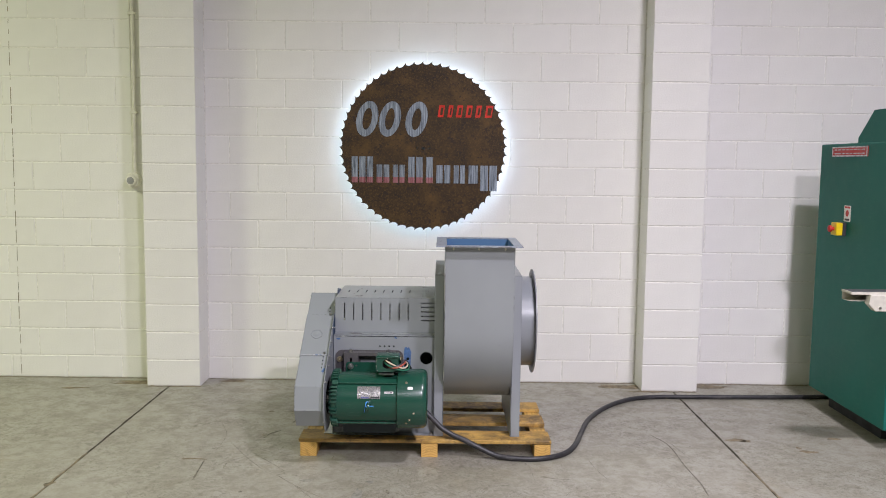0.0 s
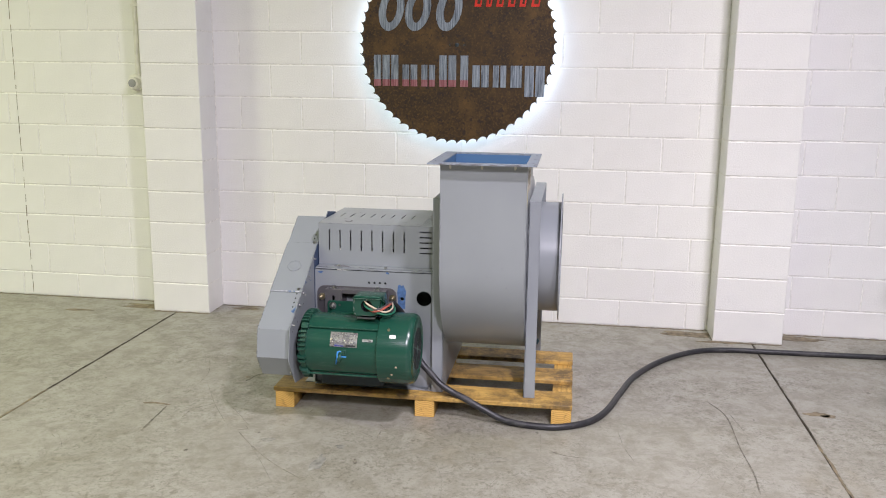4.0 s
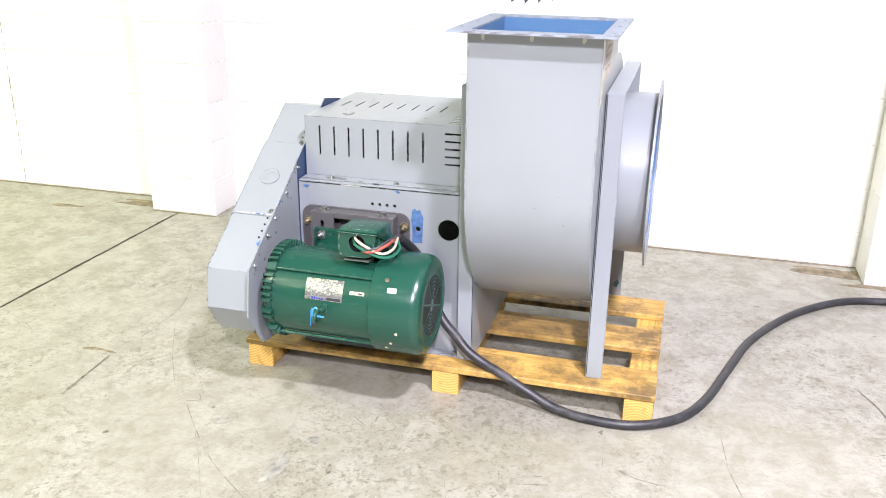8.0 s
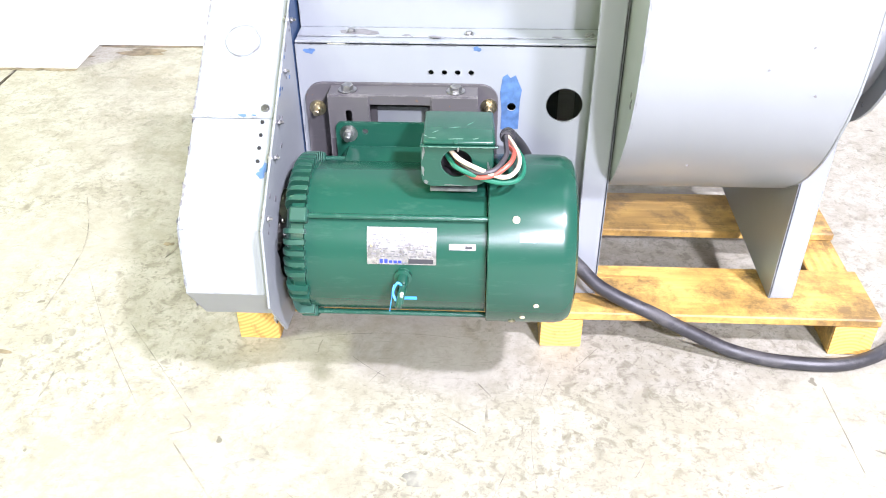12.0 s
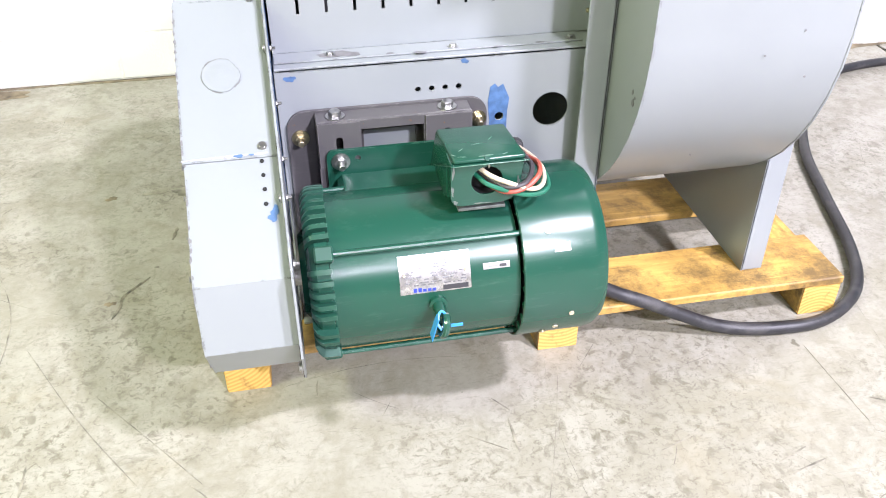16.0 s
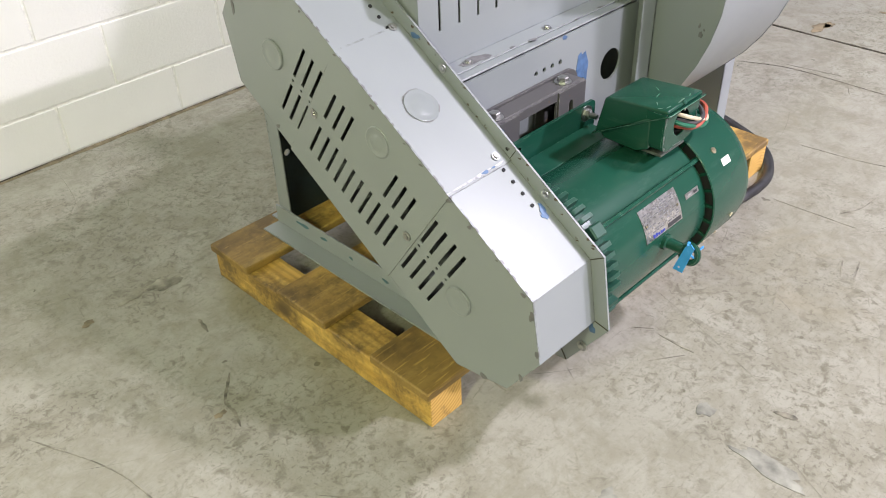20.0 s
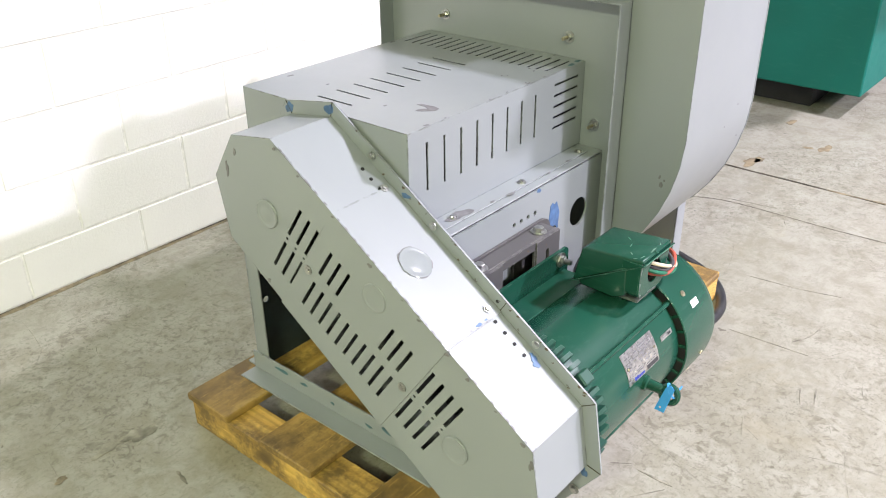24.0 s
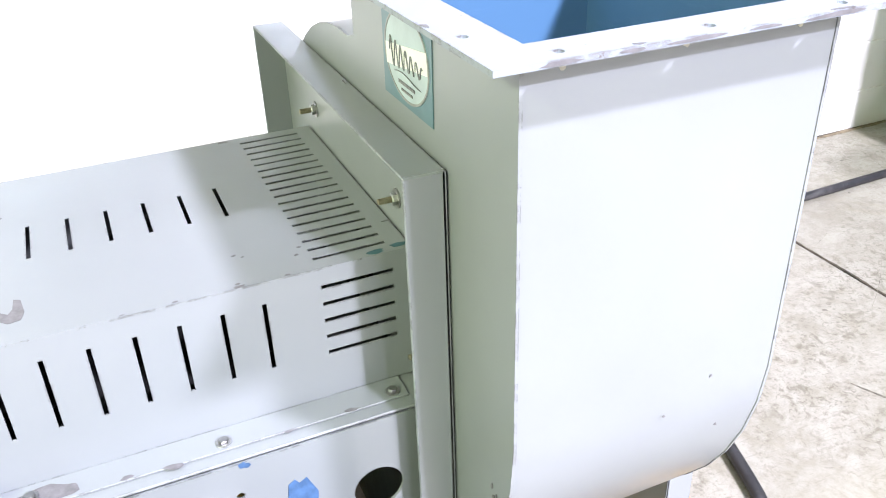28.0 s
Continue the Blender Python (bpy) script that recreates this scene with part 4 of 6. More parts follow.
# base in the same dark colour, standing in for shade below the motor
part("motor_base", box((-0.545, 4.545, 0.150), (-0.255, 4.640, 0.232), 0.006), SHADE_DARK, motor, "steel base coloured dark for the shade under the motor")
# junction box with a sloping lid, an open knock-out and four loose wires
HX, HZ = -0.2924, 0.5702


def hull(points, r):
    """The closed form stretched over small balls of radius r at the points: a pressing with rounded edges."""
    bm = bmesh.new()
    ways = [Vector(w).normalized() for w in itertools.product((-1, 0, 1), repeat=3) if any(w)]
    for p in points:
        for w in ways:
            bm.verts.new(Vector(p) + w * r)
    got = bmesh.ops.convex_hull(bm, input=bm.verts[:])
    bmesh.ops.delete(bm, geom=list({v for v in got["geom_interior"] + got["geom_unused"] if isinstance(v, bmesh.types.BMVert)}), context="VERTS")
    return bm


def both(x0, x1, prof):
    return [(x, y, z) for x in (x0, x1) for y, z in prof]


# the box sits askew on the round frame: deep at the front, shallow at the back, under a domed lid with a lip
jbox = part("junction_box", hull(both(-0.348, -0.236, [(4.4340, 0.530), (4.4340, 0.586), (4.536, 0.531), (4.526, 0.521), (4.455, 0.518)]), 0.005), GREEN, motor, "green steel junction box with open side hole", 60)
BOX_FACE = [(-0.352, 0.605), (-0.3515, 0.545), (-0.3505, 0.538), (-0.3475, 0.532), (-0.342, 0.528), (-0.334, 0.526), (-0.268, 0.527), (-0.258, 0.529), (-0.249, 0.533), (-0.243, 0.540), (-0.239, 0.550), (-0.2315, 0.605)]
part("front_wall", sheet("y", 4.401, 4.404, BOX_FACE, [circle(HX, HZ, 0.0262, 28)]), GREEN, jbox)
part("box_side", sheet("y", 4.404, 4.440, BOX_FACE, [circle(HX, HZ, 0.0300, 28)]), GREEN, jbox)
lid = part("lid", hull(both(-0.3440, -0.2345, [(4.4035, 0.6085)]) + both(-0.3550, -0.2305, [(4.5400, 0.5315)]) + both(-0.3475, -0.2380, [(4.5235, 0.5995), (4.5295, 0.5950)]), 0.0048), GREEN, jbox, "", 60)
part("lid_lip", hull(both(-0.3515, -0.2260, [(4.3950, 0.6045)]) + both(-0.3630, -0.2230, [(4.5475, 0.5245)]), 0.0016), GREEN, lid, "", 60)
part("lid_screw", stud((-0.294, 4.4005, 0.6105), (0, -0.6, 0.75), 0.0050, 0.0018, 0.0), GREEN, lid)
part("screw_tail", lathe("z", -0.2905, 4.3985, [(0.5950, 0.0016), (0.6030, 0.0016)], 8), STEEL, lid)
# pocket coloured black for the shade inside the box
part("knockout_hole", lathe("y", HX, HZ, [(4.4042, 0.0298), (4.4280, 0.0298), (4.4280, 0.001)], 28, caps=False), BLACK, jbox)
part("box_neck", box((-0.328, 4.448, 0.470), (-0.258, 4.510, 0.526), 0.004), GREEN, jbox)
part("gasket", box((-0.338, 4.408, 0.5110), (-0.258, 4.480, 0.5165), 0.001), GREEN_NECK, jbox, "bare grey strip under the box")
for k, (x, y, ra, rb, turn) in enumerate(((-0.298, 4.453, 0.0085, 0.0007, 10), (-0.329, 4.435, 0.0050, 0.0008, 42), (-0.272, 4.470, 0.0080, 0.0005, 52), (-0.2935, 4.4065, 0.0100, 0.0022, 4), (-0.262, 4.4080, 0.0050, 0.0010, 20), (-0.332, 4.4090, 0.0060, 0.0010, -12), (-0.345, 4.4180, 0.0050, 0.0008, -40))):
    b = blob("z", 0, 0, 0, ra, rb, 600 + k, 12, 0.0004, 0.4)
    bmesh.ops.transform(b, matrix=pose(x, y, 0.6134 - 0.0750 * (y - 4.4035), -4.3, 0, turn), verts=b.verts)
    part("lid_scratch", b, GREEN_PALE, lid)
for k, (x, ra) in enumerate(((-0.331, 0.015), (-0.302, 0.011), (-0.271, 0.014), (-0.243, 0.010))):
    part("lid_scratch", blob("y", 4.3931, x, 0.6048, ra, 0.0009, 620 + k, 14, 0.0005, 0.5), GREEN_PALE, lid)
for k, (x, z, ra, rb) in enumerate(((-0.3480, 0.590, 0.0020, 0.012), (-0.3490, 0.556, 0.0016, 0.010), (-0.3440, 0.534, 0.0040, 0.0030), (-0.2400, 0.566, 0.0020, 0.007), (-0.300, 0.5285, 0.012, 0.0010))):
    part("paint_chip", blob("y", 4.4005, x, z, ra, rb, 640 + k, 14, 0.0005, 0.6), GREEN_NECK, jbox)
part("wire_clamp", tube([(-0.209, 4.522, 0.556), (-0.208, 4.534, 0.553), (-0.205, 4.548, 0.545)], 0.0105, 10, 0), RUBBER, jbox)
WHITE_RUN = [(-0.309, 4.424, 0.588), (-0.303, 4.402, 0.592), (-0.288, 4.385, 0.586), (-0.252, 4.381, 0.569), (-0.218, 4.383, 0.556), (-0.198, 4.398, 0.556), (-0.189, 4.430, 0.562), (-0.194, 4.476, 0.561), (-0.207, 4.528, 0.556)]
GREY_RUN = [(-0.300, 4.424, 0.574), (-0.286, 4.400, 0.572), (-0.262, 4.383, 0.565), (-0.232, 4.384, 0.569), (-0.213, 4.415, 0.578), (-0.210, 4.470, 0.568), (-0.210, 4.528, 0.557)]
RED_RUN = [(-0.298, 4.424, 0.562), (-0.284, 4.399, 0.559), (-0.262, 4.382, 0.556), (-0.233, 4.381, 0.561), (-0.207, 4.395, 0.575), (-0.199, 4.430, 0.577), (-0.206, 4.476, 0.564), (-0.210, 4.528, 0.552)]
GREEN_RUN = [(-0.316, 4.424, 0.580), (-0.306, 4.402, 0.577), (-0.292, 4.386, 0.570), (-0.248, 4.382, 0.552), (-0.215, 4.386, 0.543), (-0.193, 4.396, 0.543), (-0.182, 4.420, 0.545), (-0.183, 4.460, 0.549), (-0.196, 4.500, 0.552), (-0.208, 4.528, 0.553)]
WIRES = [("white_wire", WIRE_W, 0.0040, WHITE_RUN), ("grey_wire", WIRE_K, 0.0046, GREY_RUN), ("red_wire", WIRE_R, 0.0044, RED_RUN), ("green_wire", WIRE_G, 0.0042, GREEN_RUN)]
for nm, mt, r, pts in WIRES:
    part(nm, tube([(x + 0.002, y + 0.008, z - 0.0045) if y < 4.47 else (x, y, z) for x, y, z in pts], r, 8, 7), mt, jbox, "", 40)

# ---------------------------------------------------------------- slotted adjusting bracket behind the motor
bracket = part("motor_bracket", sheet("y", 4.690, 4.6965, round_rect(-0.600, 0.135, -0.222, 0.578, 0.035, 6), [round_rect(-0.46, 0.24, -0.36, 0.53, 0.004)]), BRACKET, blower, "dark grey steel motor bracket with adjusting slots")
bm = sheet("y", 4.644, 4.649, rect(-0.548, 0.15, -0.262, 0.574), [rect(-0.468, 0.25, -0.352, 0.556)] + [round_rect(-0.515, 0.515, -0.502, 0.545, 0.006), round_rect(-0.315, 0.515, -0.302, 0.545, 0.006)])
part("bracket_face", bm, BRACKET, bracket)
part("bracket_top", box((-0.548, 4.649, 0.569), (-0.262, 4.690, 0.574), 0.0015), BRACKET, bracket)
for x in (-0.548, -0.267):
    part("bracket_side", box((x, 4.649, 0.15), (x + 0.005, 4.690, 0.569)), BRACKET, bracket)
part("bracket_foot", box((-0.548, 4.60, 0.135), (-0.262, 4.690, 0.150), 0.002), BRACKET, bracket)
for x, z in ((-0.577, 0.525), (-0.240, 0.533), (-0.577, 0.19), (-0.240, 0.19)):
    part("bracket_bolt", stud((x, 4.690, z), (0, -1, 0), 0.0105, 0.010, 0.0165, 0.016, 0.0062), BRASS if z > 0.5 else STEEL, bracket, "yellow zinc nut on a bolt end")
for x in (-0.512, -0.304):
    part("top_bolt", stud((x, 4.668, 0.574), (0, 0, 1), 0.0118, 0.011, 0.0180), STEEL, bracket, "zinc plated hexagon bolt")
for x0, x1 in ((-0.548, -0.470), (-0.350, -0.262)):
    xm = -0.5085 if x0 < -0.5 else -0.3085
    part("bracket_ear", sheet("y", 4.6405, 4.6438, rect(x0 + 0.001, 0.485, x1, 0.573), [round_rect(xm - 0.0065, 0.515, xm + 0.0065, 0.545, 0.006)]), BRACKET, bracket)

# ---------------------------------------------------------------- bolts, studs and small marks on the fan
for x, y in ((-0.508, 4.738), (-0.281, 4.732), (-0.052, 4.732)):
    part("cover_bolt", stud((x, y, CZ0 - 0.001), (0, 0, 1), 0.0065, 0.005, 0.010), STEEL, cover)
for y, z in ((4.808, 0.910), (5.175, 0.910), (4.726, 0.716), (5.285, 0.716), (4.995, 1.000)):
    part("plate_stud", stud((0.0, y, z), (-1, 0, 0), 0.0085, 0.008, 0.0135), STEEL, blower, "zinc nut and washer")
    part("stud_thread", lathe("x", y, z, [(-0.006, 0.0042), (-0.027, 0.0042), (-0.028, 0.0034)], 10), BRASS, blower, "yellow zinc stud end")
for x in (0.05, 0.185, 0.325):
    part("weld_spot", blob("y", SY - 0.4925, x, 1.172, 0.005, 0.009, int(x * 100), 14, 0.0015, 0.2), CREAM, blower)
for y, z in ((4.873, 0.615), (4.641, 0.452)):
    part("guard_screw", stud((GX0 - 0.0025, y, z), (-1, 0, 0), 0.0052, 0.003, 0.0095), STEEL, guard)
for y, z in ((4.980, 0.699), (4.701, 0.618), (4.519, 0.369)):
    part("knockout", lathe("x", y, z, [(GX0 - 0.0005, 0.0295), (GX0 - 0.0040, 0.0288), (GX0 - 0.0046, 0.0272), (GX0 - 0.0032, 0.0245), (GX0 - 0.0054, 0.013), (GX0 - 0.0060, 0.002)], 32), GREY, guard, "", 60)
part("guard_bolt", stud((GX1 - 0.0, 4.357, 0.262), (-1, 0, 0), 0.007, 0.005, 0.0105), STEEL, guard)
# mitred joints of the rim
for (ya, za), (yb, zb) in zip(GUARD, spread(GUARD, 0.0275)):
    part("rim_seam", sheet("x", GX1 - 0.0002, GX1 + 0.0012, slot((ya, za), (yb, zb), 0.0014)), GROOVE, guard)
# rim screws and the knock-out on the sloping top
NV = Vector((0, -0.562, 0.827))


def on_slope(x, s):
    """A point on the guard's sloping upper edge: s metres down from its upper corner."""
    return Vector((x, 4.950 - 0.8277 * s, 0.859 - 0.5614 * s))


for x, s in ((-0.640, 0.185), (-0.643, 0.4816)):
    part("edge_screw", stud(on_slope(x, s) + NV * 0.003, NV, 0.0055, 0.0036, 0.0078), STEEL, guard)
for s in (0.12, 0.30, 0.585):
    p = on_slope(GX1 - 0.001, s) + NV * 0.016
    part("rim_screw", stud(p, (-1, 0, 0), 0.0045, 0.0032, 0.008, 0.0), STEEL, guard)
# the guard's back plate on the motor side: screw ends through the rim and knocked paint
for s in (0.12, 0.30, 0.41, 0.515, 0.585, 0.70):
    p = on_slope(GX1 + 0.005, s) + NV * 0.014
    part("screw_end", stud(p, (1, 0, 0), 0.0052, 0.0045, 0.0, 0.006, 0.0026), STEEL, guard)
rnd = random.Random(71)
for k in range(26):
    s_ = rnd.uniform(0.24, 0.72)
    q = on_slope(0, s_) + NV * rnd.choice((0.024, 0.022, 0.010, -0.01, -0.03))
    part("paint_chip", blob("x", GX1 + 0.0051, q.y, q.z, rnd.uniform(0.002, 0.006), rnd.uniform(0.002, 0.005), 500 + k, 10, 0.0007), CHIP_BLUE if k % 6 == 0 else CHIP, guard)
c = on_slope(-0.700, 0.340) + NV * 0.003
rag = random.Random(31)
edge = []
for i in range(36):
    a = 2 * math.pi * i / 36
    dent = 0.0045 * math.exp(-((a - 0.55) / 0.16) ** 2) + 0.0025 * math.exp(-((a - 5.6) / 0.2) ** 2)
    edge.append(0.0330 - dent + rag.uniform(-0.0006, 0.0006))
bm = bmesh.new()
rows_k = [[bm.verts.new((k * r * math.cos(2 * math.pi * i / 36), k * r * math.sin(2 * math.pi * i / 36), h)) for i, r in enumerate(edge)] for k, h in ((1.0, 0.0), (0.985, 0.0015), (0.93, 0.0018), (0.85, 0.0009), (0.62, 0.0019), (0.30, 0.0031), (0.05, 0.0034))]
for A, B in zip(rows_k, rows_k[1:]):
    for i in range(36):
        bm.faces.new([A[i], A[(i + 1) % 36], B[(i + 1) % 36], B[i]])
bm.faces.new(rows_k[-1])
lay = Matrix.Translation(c) @ NV.to_track_quat("Z", "Y").to_matrix().to_4x4()
bmesh.ops.transform(bm, matrix=lay, verts=bm.verts)
part("knockout", bm, GREY_GLOSS, guard, "shiny pressed knock-out", 60)
for i0, i1, w in ((2, 4, 0.0009), (6, 15, 0.0012), (12, 14, 0.0024), (16, 21, 0.0008), (24, 27, 0.0016), (31, 34, 0.0022)):
    bow = [(i, edge[i % 36]) for i in range(i0, i1 + 1)]
    rim = [((r + 0.0002) * math.cos(2 * math.pi * i / 36), (r + 0.0002) * math.sin(2 * math.pi * i / 36)) for i, r in bow]
    far = [((r + w) * math.cos(2 * math.pi * i / 36), (r + w) * math.sin(2 * math.pi * i / 36)) for i, r in bow][::-1]
    b2 = sheet("z", 0.0002, 0.0007, rim + far)
    bmesh.ops.transform(b2, matrix=lay, verts=b2.verts)
    part("knockout_crack", b2, CHIP, guard)
# rim holes are flat black discs, their shade put into colour
for s, n_, x0 in ((0.5084, 4, -0.646), (0.130, 3, -0.648)):
    for i in range(n_):
        q = on_slope(x0, s + 0.026 * i) + NV * 0.0002
        part("hole_shade", stud(q, NV, 0.0037, 0.0002, 0), BLACK, guard)


def slope_blob(x, s, rx, rs, seed, mat, lift=0.0006):
    b = blob("z", 0, 0, 0, rx, rs, seed)
    m = Matrix.Translation(on_slope(x, s) + NV * lift) @ Matrix(((1, 0, 0, 0), (0, 0.8277, -0.562, 0), (0, 0.5614, 0.827, 0), (0, 0, 0, 1)))
    bmesh.ops.transform(b, matrix=m, verts=b.verts)
    part("paint_chip", b, mat, guard)


slope_blob(-0.6345, 0.606, 0.0065, 0.0125, 2, CHIP_BLUE)
slope_blob(-0.6405, 0.611, 0.0060, 0.0040, 6, CHIP_BLUE, 0.0009)
slope_blob(-0.6310, 0.594, 0.0030, 0.0060, 7, CHIP_BLUE, 0.0007)
# filler and old coat along the lower seam, nicks along the outer edge, rust on the turned-up rim
slope_blob(-0.735, 0.4965, 0.034, 0.0020, 21, FILLER, 0.0026)
slope_blob(-0.690, 0.4960, 0.022, 0.0028, 22, FILLER, 0.0027)
slope_blob(-0.648, 0.4955, 0.012, 0.0018, 23, FILLER, 0.0026)
slope_blob(-0.683, 0.4965, 0.0090, 0.0024, 24, CHIP_BLUE, 0.0031)
slope_blob(-0.662, 0.4960, 0.0040, 0.0016, 25, CHIP_BLUE, 0.0031)
rnd = random.Random(83)
for k in range(30):
    s_ = 0.02 + 0.69 * (k + rnd.random()) / 30
    proud = 0.0026 if 0.188 < s_ < 0.498 else 0.0
    slope_blob(GX0 - proud + rnd.uniform(0.0004, 0.0022), s_, rnd.uniform(0.0010, 0.0026), rnd.uniform(0.002, 0.0065), 700 + k, CHIP, 0.0002 + proud)
for k in range(26):
    q = on_slope(0, rnd.uniform(0.03, 0.72)) + NV * rnd.choice((0.026, 0.0255, 0.004, 0.006, 0.015, 0.021))
    ra = rnd.uniform(0.0014, 0.0036)
    part("rust_mark", blob("x", GX1 + 0.0004, q.y, q.z, ra, ra * rnd.uniform(0.5, 1.2), 740 + k, 10, 0.0005, 0.5), NICK if k % 3 else CHIP, guard)
q0, q1 = on_slope(0, 0.497) - NV * 0.002, on_slope(0, 0.496) + NV * 0.026
part("rim_seam", sheet("x", GX1 + 0.0002, GX1 + 0.0008, slot((q0.y, q0.z), (q1.y, q1.z), 0.0014)), GROOVE, guard)
q = on_slope(0, 0.482) + NV * 0.0118
# one more hole drawn as a black disc for its shade
part("hole_shade", lathe("x", q.y, q.z, [(GX1 + 0.0008, 0.0036), (GX1 + 0.0004, 0.0036)], 10), BLACK, guard)
for k, (s, off, r, q_) in enumerate(((0.02, 0.006, 0.007, 1.6), (0.09, 0.004, 0.004, 1.2), (0.19, 0.003, 0.006, 2.4), (0.30, 0.010, 0.008, 1.3), (0.385, 0.003, 0.004, 2.0), (0.43, 0.004, 0.006, 2.0), (0.505, 0.005, 0.008, 1.3), (0.56, 0.005, 0.007, 1.5), (0.63, 0.003, 0.004, 1.6), (0.70, 0.005, 0.007, 1.2))):
    y, z = 4.950 - 0.8277 * s + 0.562 * off, 0.859 - 0.5614 * s - 0.827 * off
    part("paint_chip", blob("x", GX0 - 0.0034, y, z, r * 0.7, r * 0.7 / q_, 300 + k, 12, 0.0008), CHIP, guard)
for k, (y, z, ra, rb) in enumerate(((4.357, 0.425, 0.005, 0.011), (4.342, 0.352, 0.004, 0.008), (4.375, 0.278, 0.005, 0.007), (5.090, 0.762, 0.005, 0.014), (5.060, 0.806, 0.004, 0.007), (5.00, 0.545, 0.006, 0.004), (4.75, 0.372, 0.009, 0.005), (4.46, 0.226, 0.010, 0.005))):
    part("paint_chip", blob("x", GX0 - 0.0010, y, z, ra, rb, 320 + k, 12, 0.0008), CHIP, guard)
for k, (y, z, ra, rb) in enumerate(((4.955, 0.872, 0.013, 0.010), (5.070, 0.852, 0.012, 0.010), (4.340, 0.312, 0.006, 0.010), (4.760, 0.745, 0.010, 0.006))):
    part("paint_chip", blob("x", GX1 - 0.0002, y, z, ra, rb, 340 + k, 12, 0.0010), CHIP_BLUE, guard)
TEAL_CHIP = plain("teal_undercoat", (0.05, 0.12, 0.15), 0.5, 0, 0.2, 60)
for k, (x, y, r) in enumerate(((-0.300, 4.764, 0.004), (-0.225, 4.763, 0.007), (-0.165, 4.763, 0.004), (-0.050, 4.767, 0.013), (-0.016, 4.772, 0.012), (-0.50, 4.763, 0.004), (-0.36, 4.763, 0.003), (-0.008, 4.84, 0.005))):
    part("paint_chip", blob("z", CZ1 + 0.0003, x, y, r, r * 0.35, 360 + k, 12, 0.0004), TEAL_CHIP if k in (3, 4) else CHIP, cover)
for k, (x, y, r) in enumerate(((-0.40, 4.722, 0.008), (-0.345, 4.716, 0.012), (-0.20, 4.716, 0.006), (-0.115, 4.720, 0.009))):
    part("paint_chip", blob("z", CZ0 - 0.0003, x, y, r, r * 0.4, 380 + k, 12, 0.0005), CHIP, cover)
for k, (x, y, ra, rb) in enumerate(((0.10, 4.456, 0.006, 0.002), (0.33, 4.456, 0.014, 0.002), (0.408, 4.461, 0.005, 0.006), (-0.038, 4.60, 0.0025, 0.008))):
    part("paint_chip", blob("z", 1.1901, x, y, ra, rb, 390 + k, 16, 0.0005, 0.45), CHIP, blower)
for k, (y, z, ra, rb) in enumerate(((5.20, 0.140, 0.022, 0.005), (5.12, 0.136, 0.012, 0.004), (4.84, 0.138, 0.020, 0.006), (4.76, 0.132, 0.008, 0.008), (5.02, 0.128, 0.006, 0.004), (4.90, 0.122, 0.010, 0.004))):
    part("paint_chip", blob("x", BX0 - 0.0068, y, z, ra, rb, 400 + k, 14, 0.0008), TEAL_CHIP, blower)
# marks low on the stand plate, rust on the inlet ring, bolt in the foot
part("paint_chip", blob("y", PY1 - 0.0050, 0.412, 0.150, 0.010, 0.016, 420, 16, 0.0008), TEAL_CHIP, blower)
for k, (a, r) in enumerate(((2.85, 0.008), (3.05, 0.005), (3.5, 0.006), (0.4, 0.006))):
    part("rust_mark", blob("x", 0.5238, SY + 0.297 * math.cos(a), IZ + 0.297 * math.sin(a), r, r * 1.6, 430 + k, 12, 0.0006), RUSTY, blower)
part("foot_bolt", stud((-0.060, 4.679, 0.105), (0, 0, 1), 0.0095, 0.009, 0.015), STEEL, blower)
for k, (x, y, ra, rb) in enumerate(((-0.02, 4.672, 0.016, 0.006), (-0.10, 4.668, 0.010, 0.004), (-0.30, 4.670, 0.018, 0.005), (-0.48, 4.672, 0.012, 0.006))):
    part("paint_chip", blob("z", 0.1051, x, y, ra, rb, 440 + k, 14, 0.0005), CHIP, blower)
# chips and bare patches
part("top_stud", stud((0.155, 5.243, 1.001), (0, 0.45, 0.9), 0.011, 0.011, 0.024, 0.034, 0.0055), GREY_DARK, blower, "dark nut on a stud")
part("paint_chip", sheet("y", BY0 - 0.0008, BY0 - 0.0001, [(-0.216, 0.480), (-0.181, 0.482), (-0.180, 0.540), (-0.177, 0.566), (-0.184, 0.582), (-0.190, 0.596), (-0.200, 0.590), (-0.206, 0.598), (-0.215, 0.592), (-0.219, 0.560), (-0.215, 0.520)], [circle(-0.196, 0.529, 0.009, 10)]), CHIP_BLUE, blower, "blue undercoat showing")
part("paint_chip", blob("y", BY0 - 0.0007, -0.585, 0.640, 0.010, 0.006, 8), CHIP_BLUE, blower)
part("paint_chip", blob("y", BY0 - 0.0007, -0.265, 0.648, 0.007, 0.005, 9), CHIP_BLUE, blower)
part("paint_chip", blob("z", CZ0 - 0.0002, -0.490, 4.736, 0.036, 0.014, 11, 22, 0.0006, 0.3), CHIP, cover, "bare grey patch")
part("paint_chip", sheet("z", CZ1 + 0.0002, CZ1 + 0.0006, [(-0.504, 4.834), (-0.499, 4.822), (-0.480, 4.803), (-0.466, 4.806), (-0.462, 4.822), (-0.466, 4.852), (-0.474, 4.856), (-0.475, 4.834), (-0.480, 4.824), (-0.493, 4.836)]), CHIP, cover, "bare grey patch")
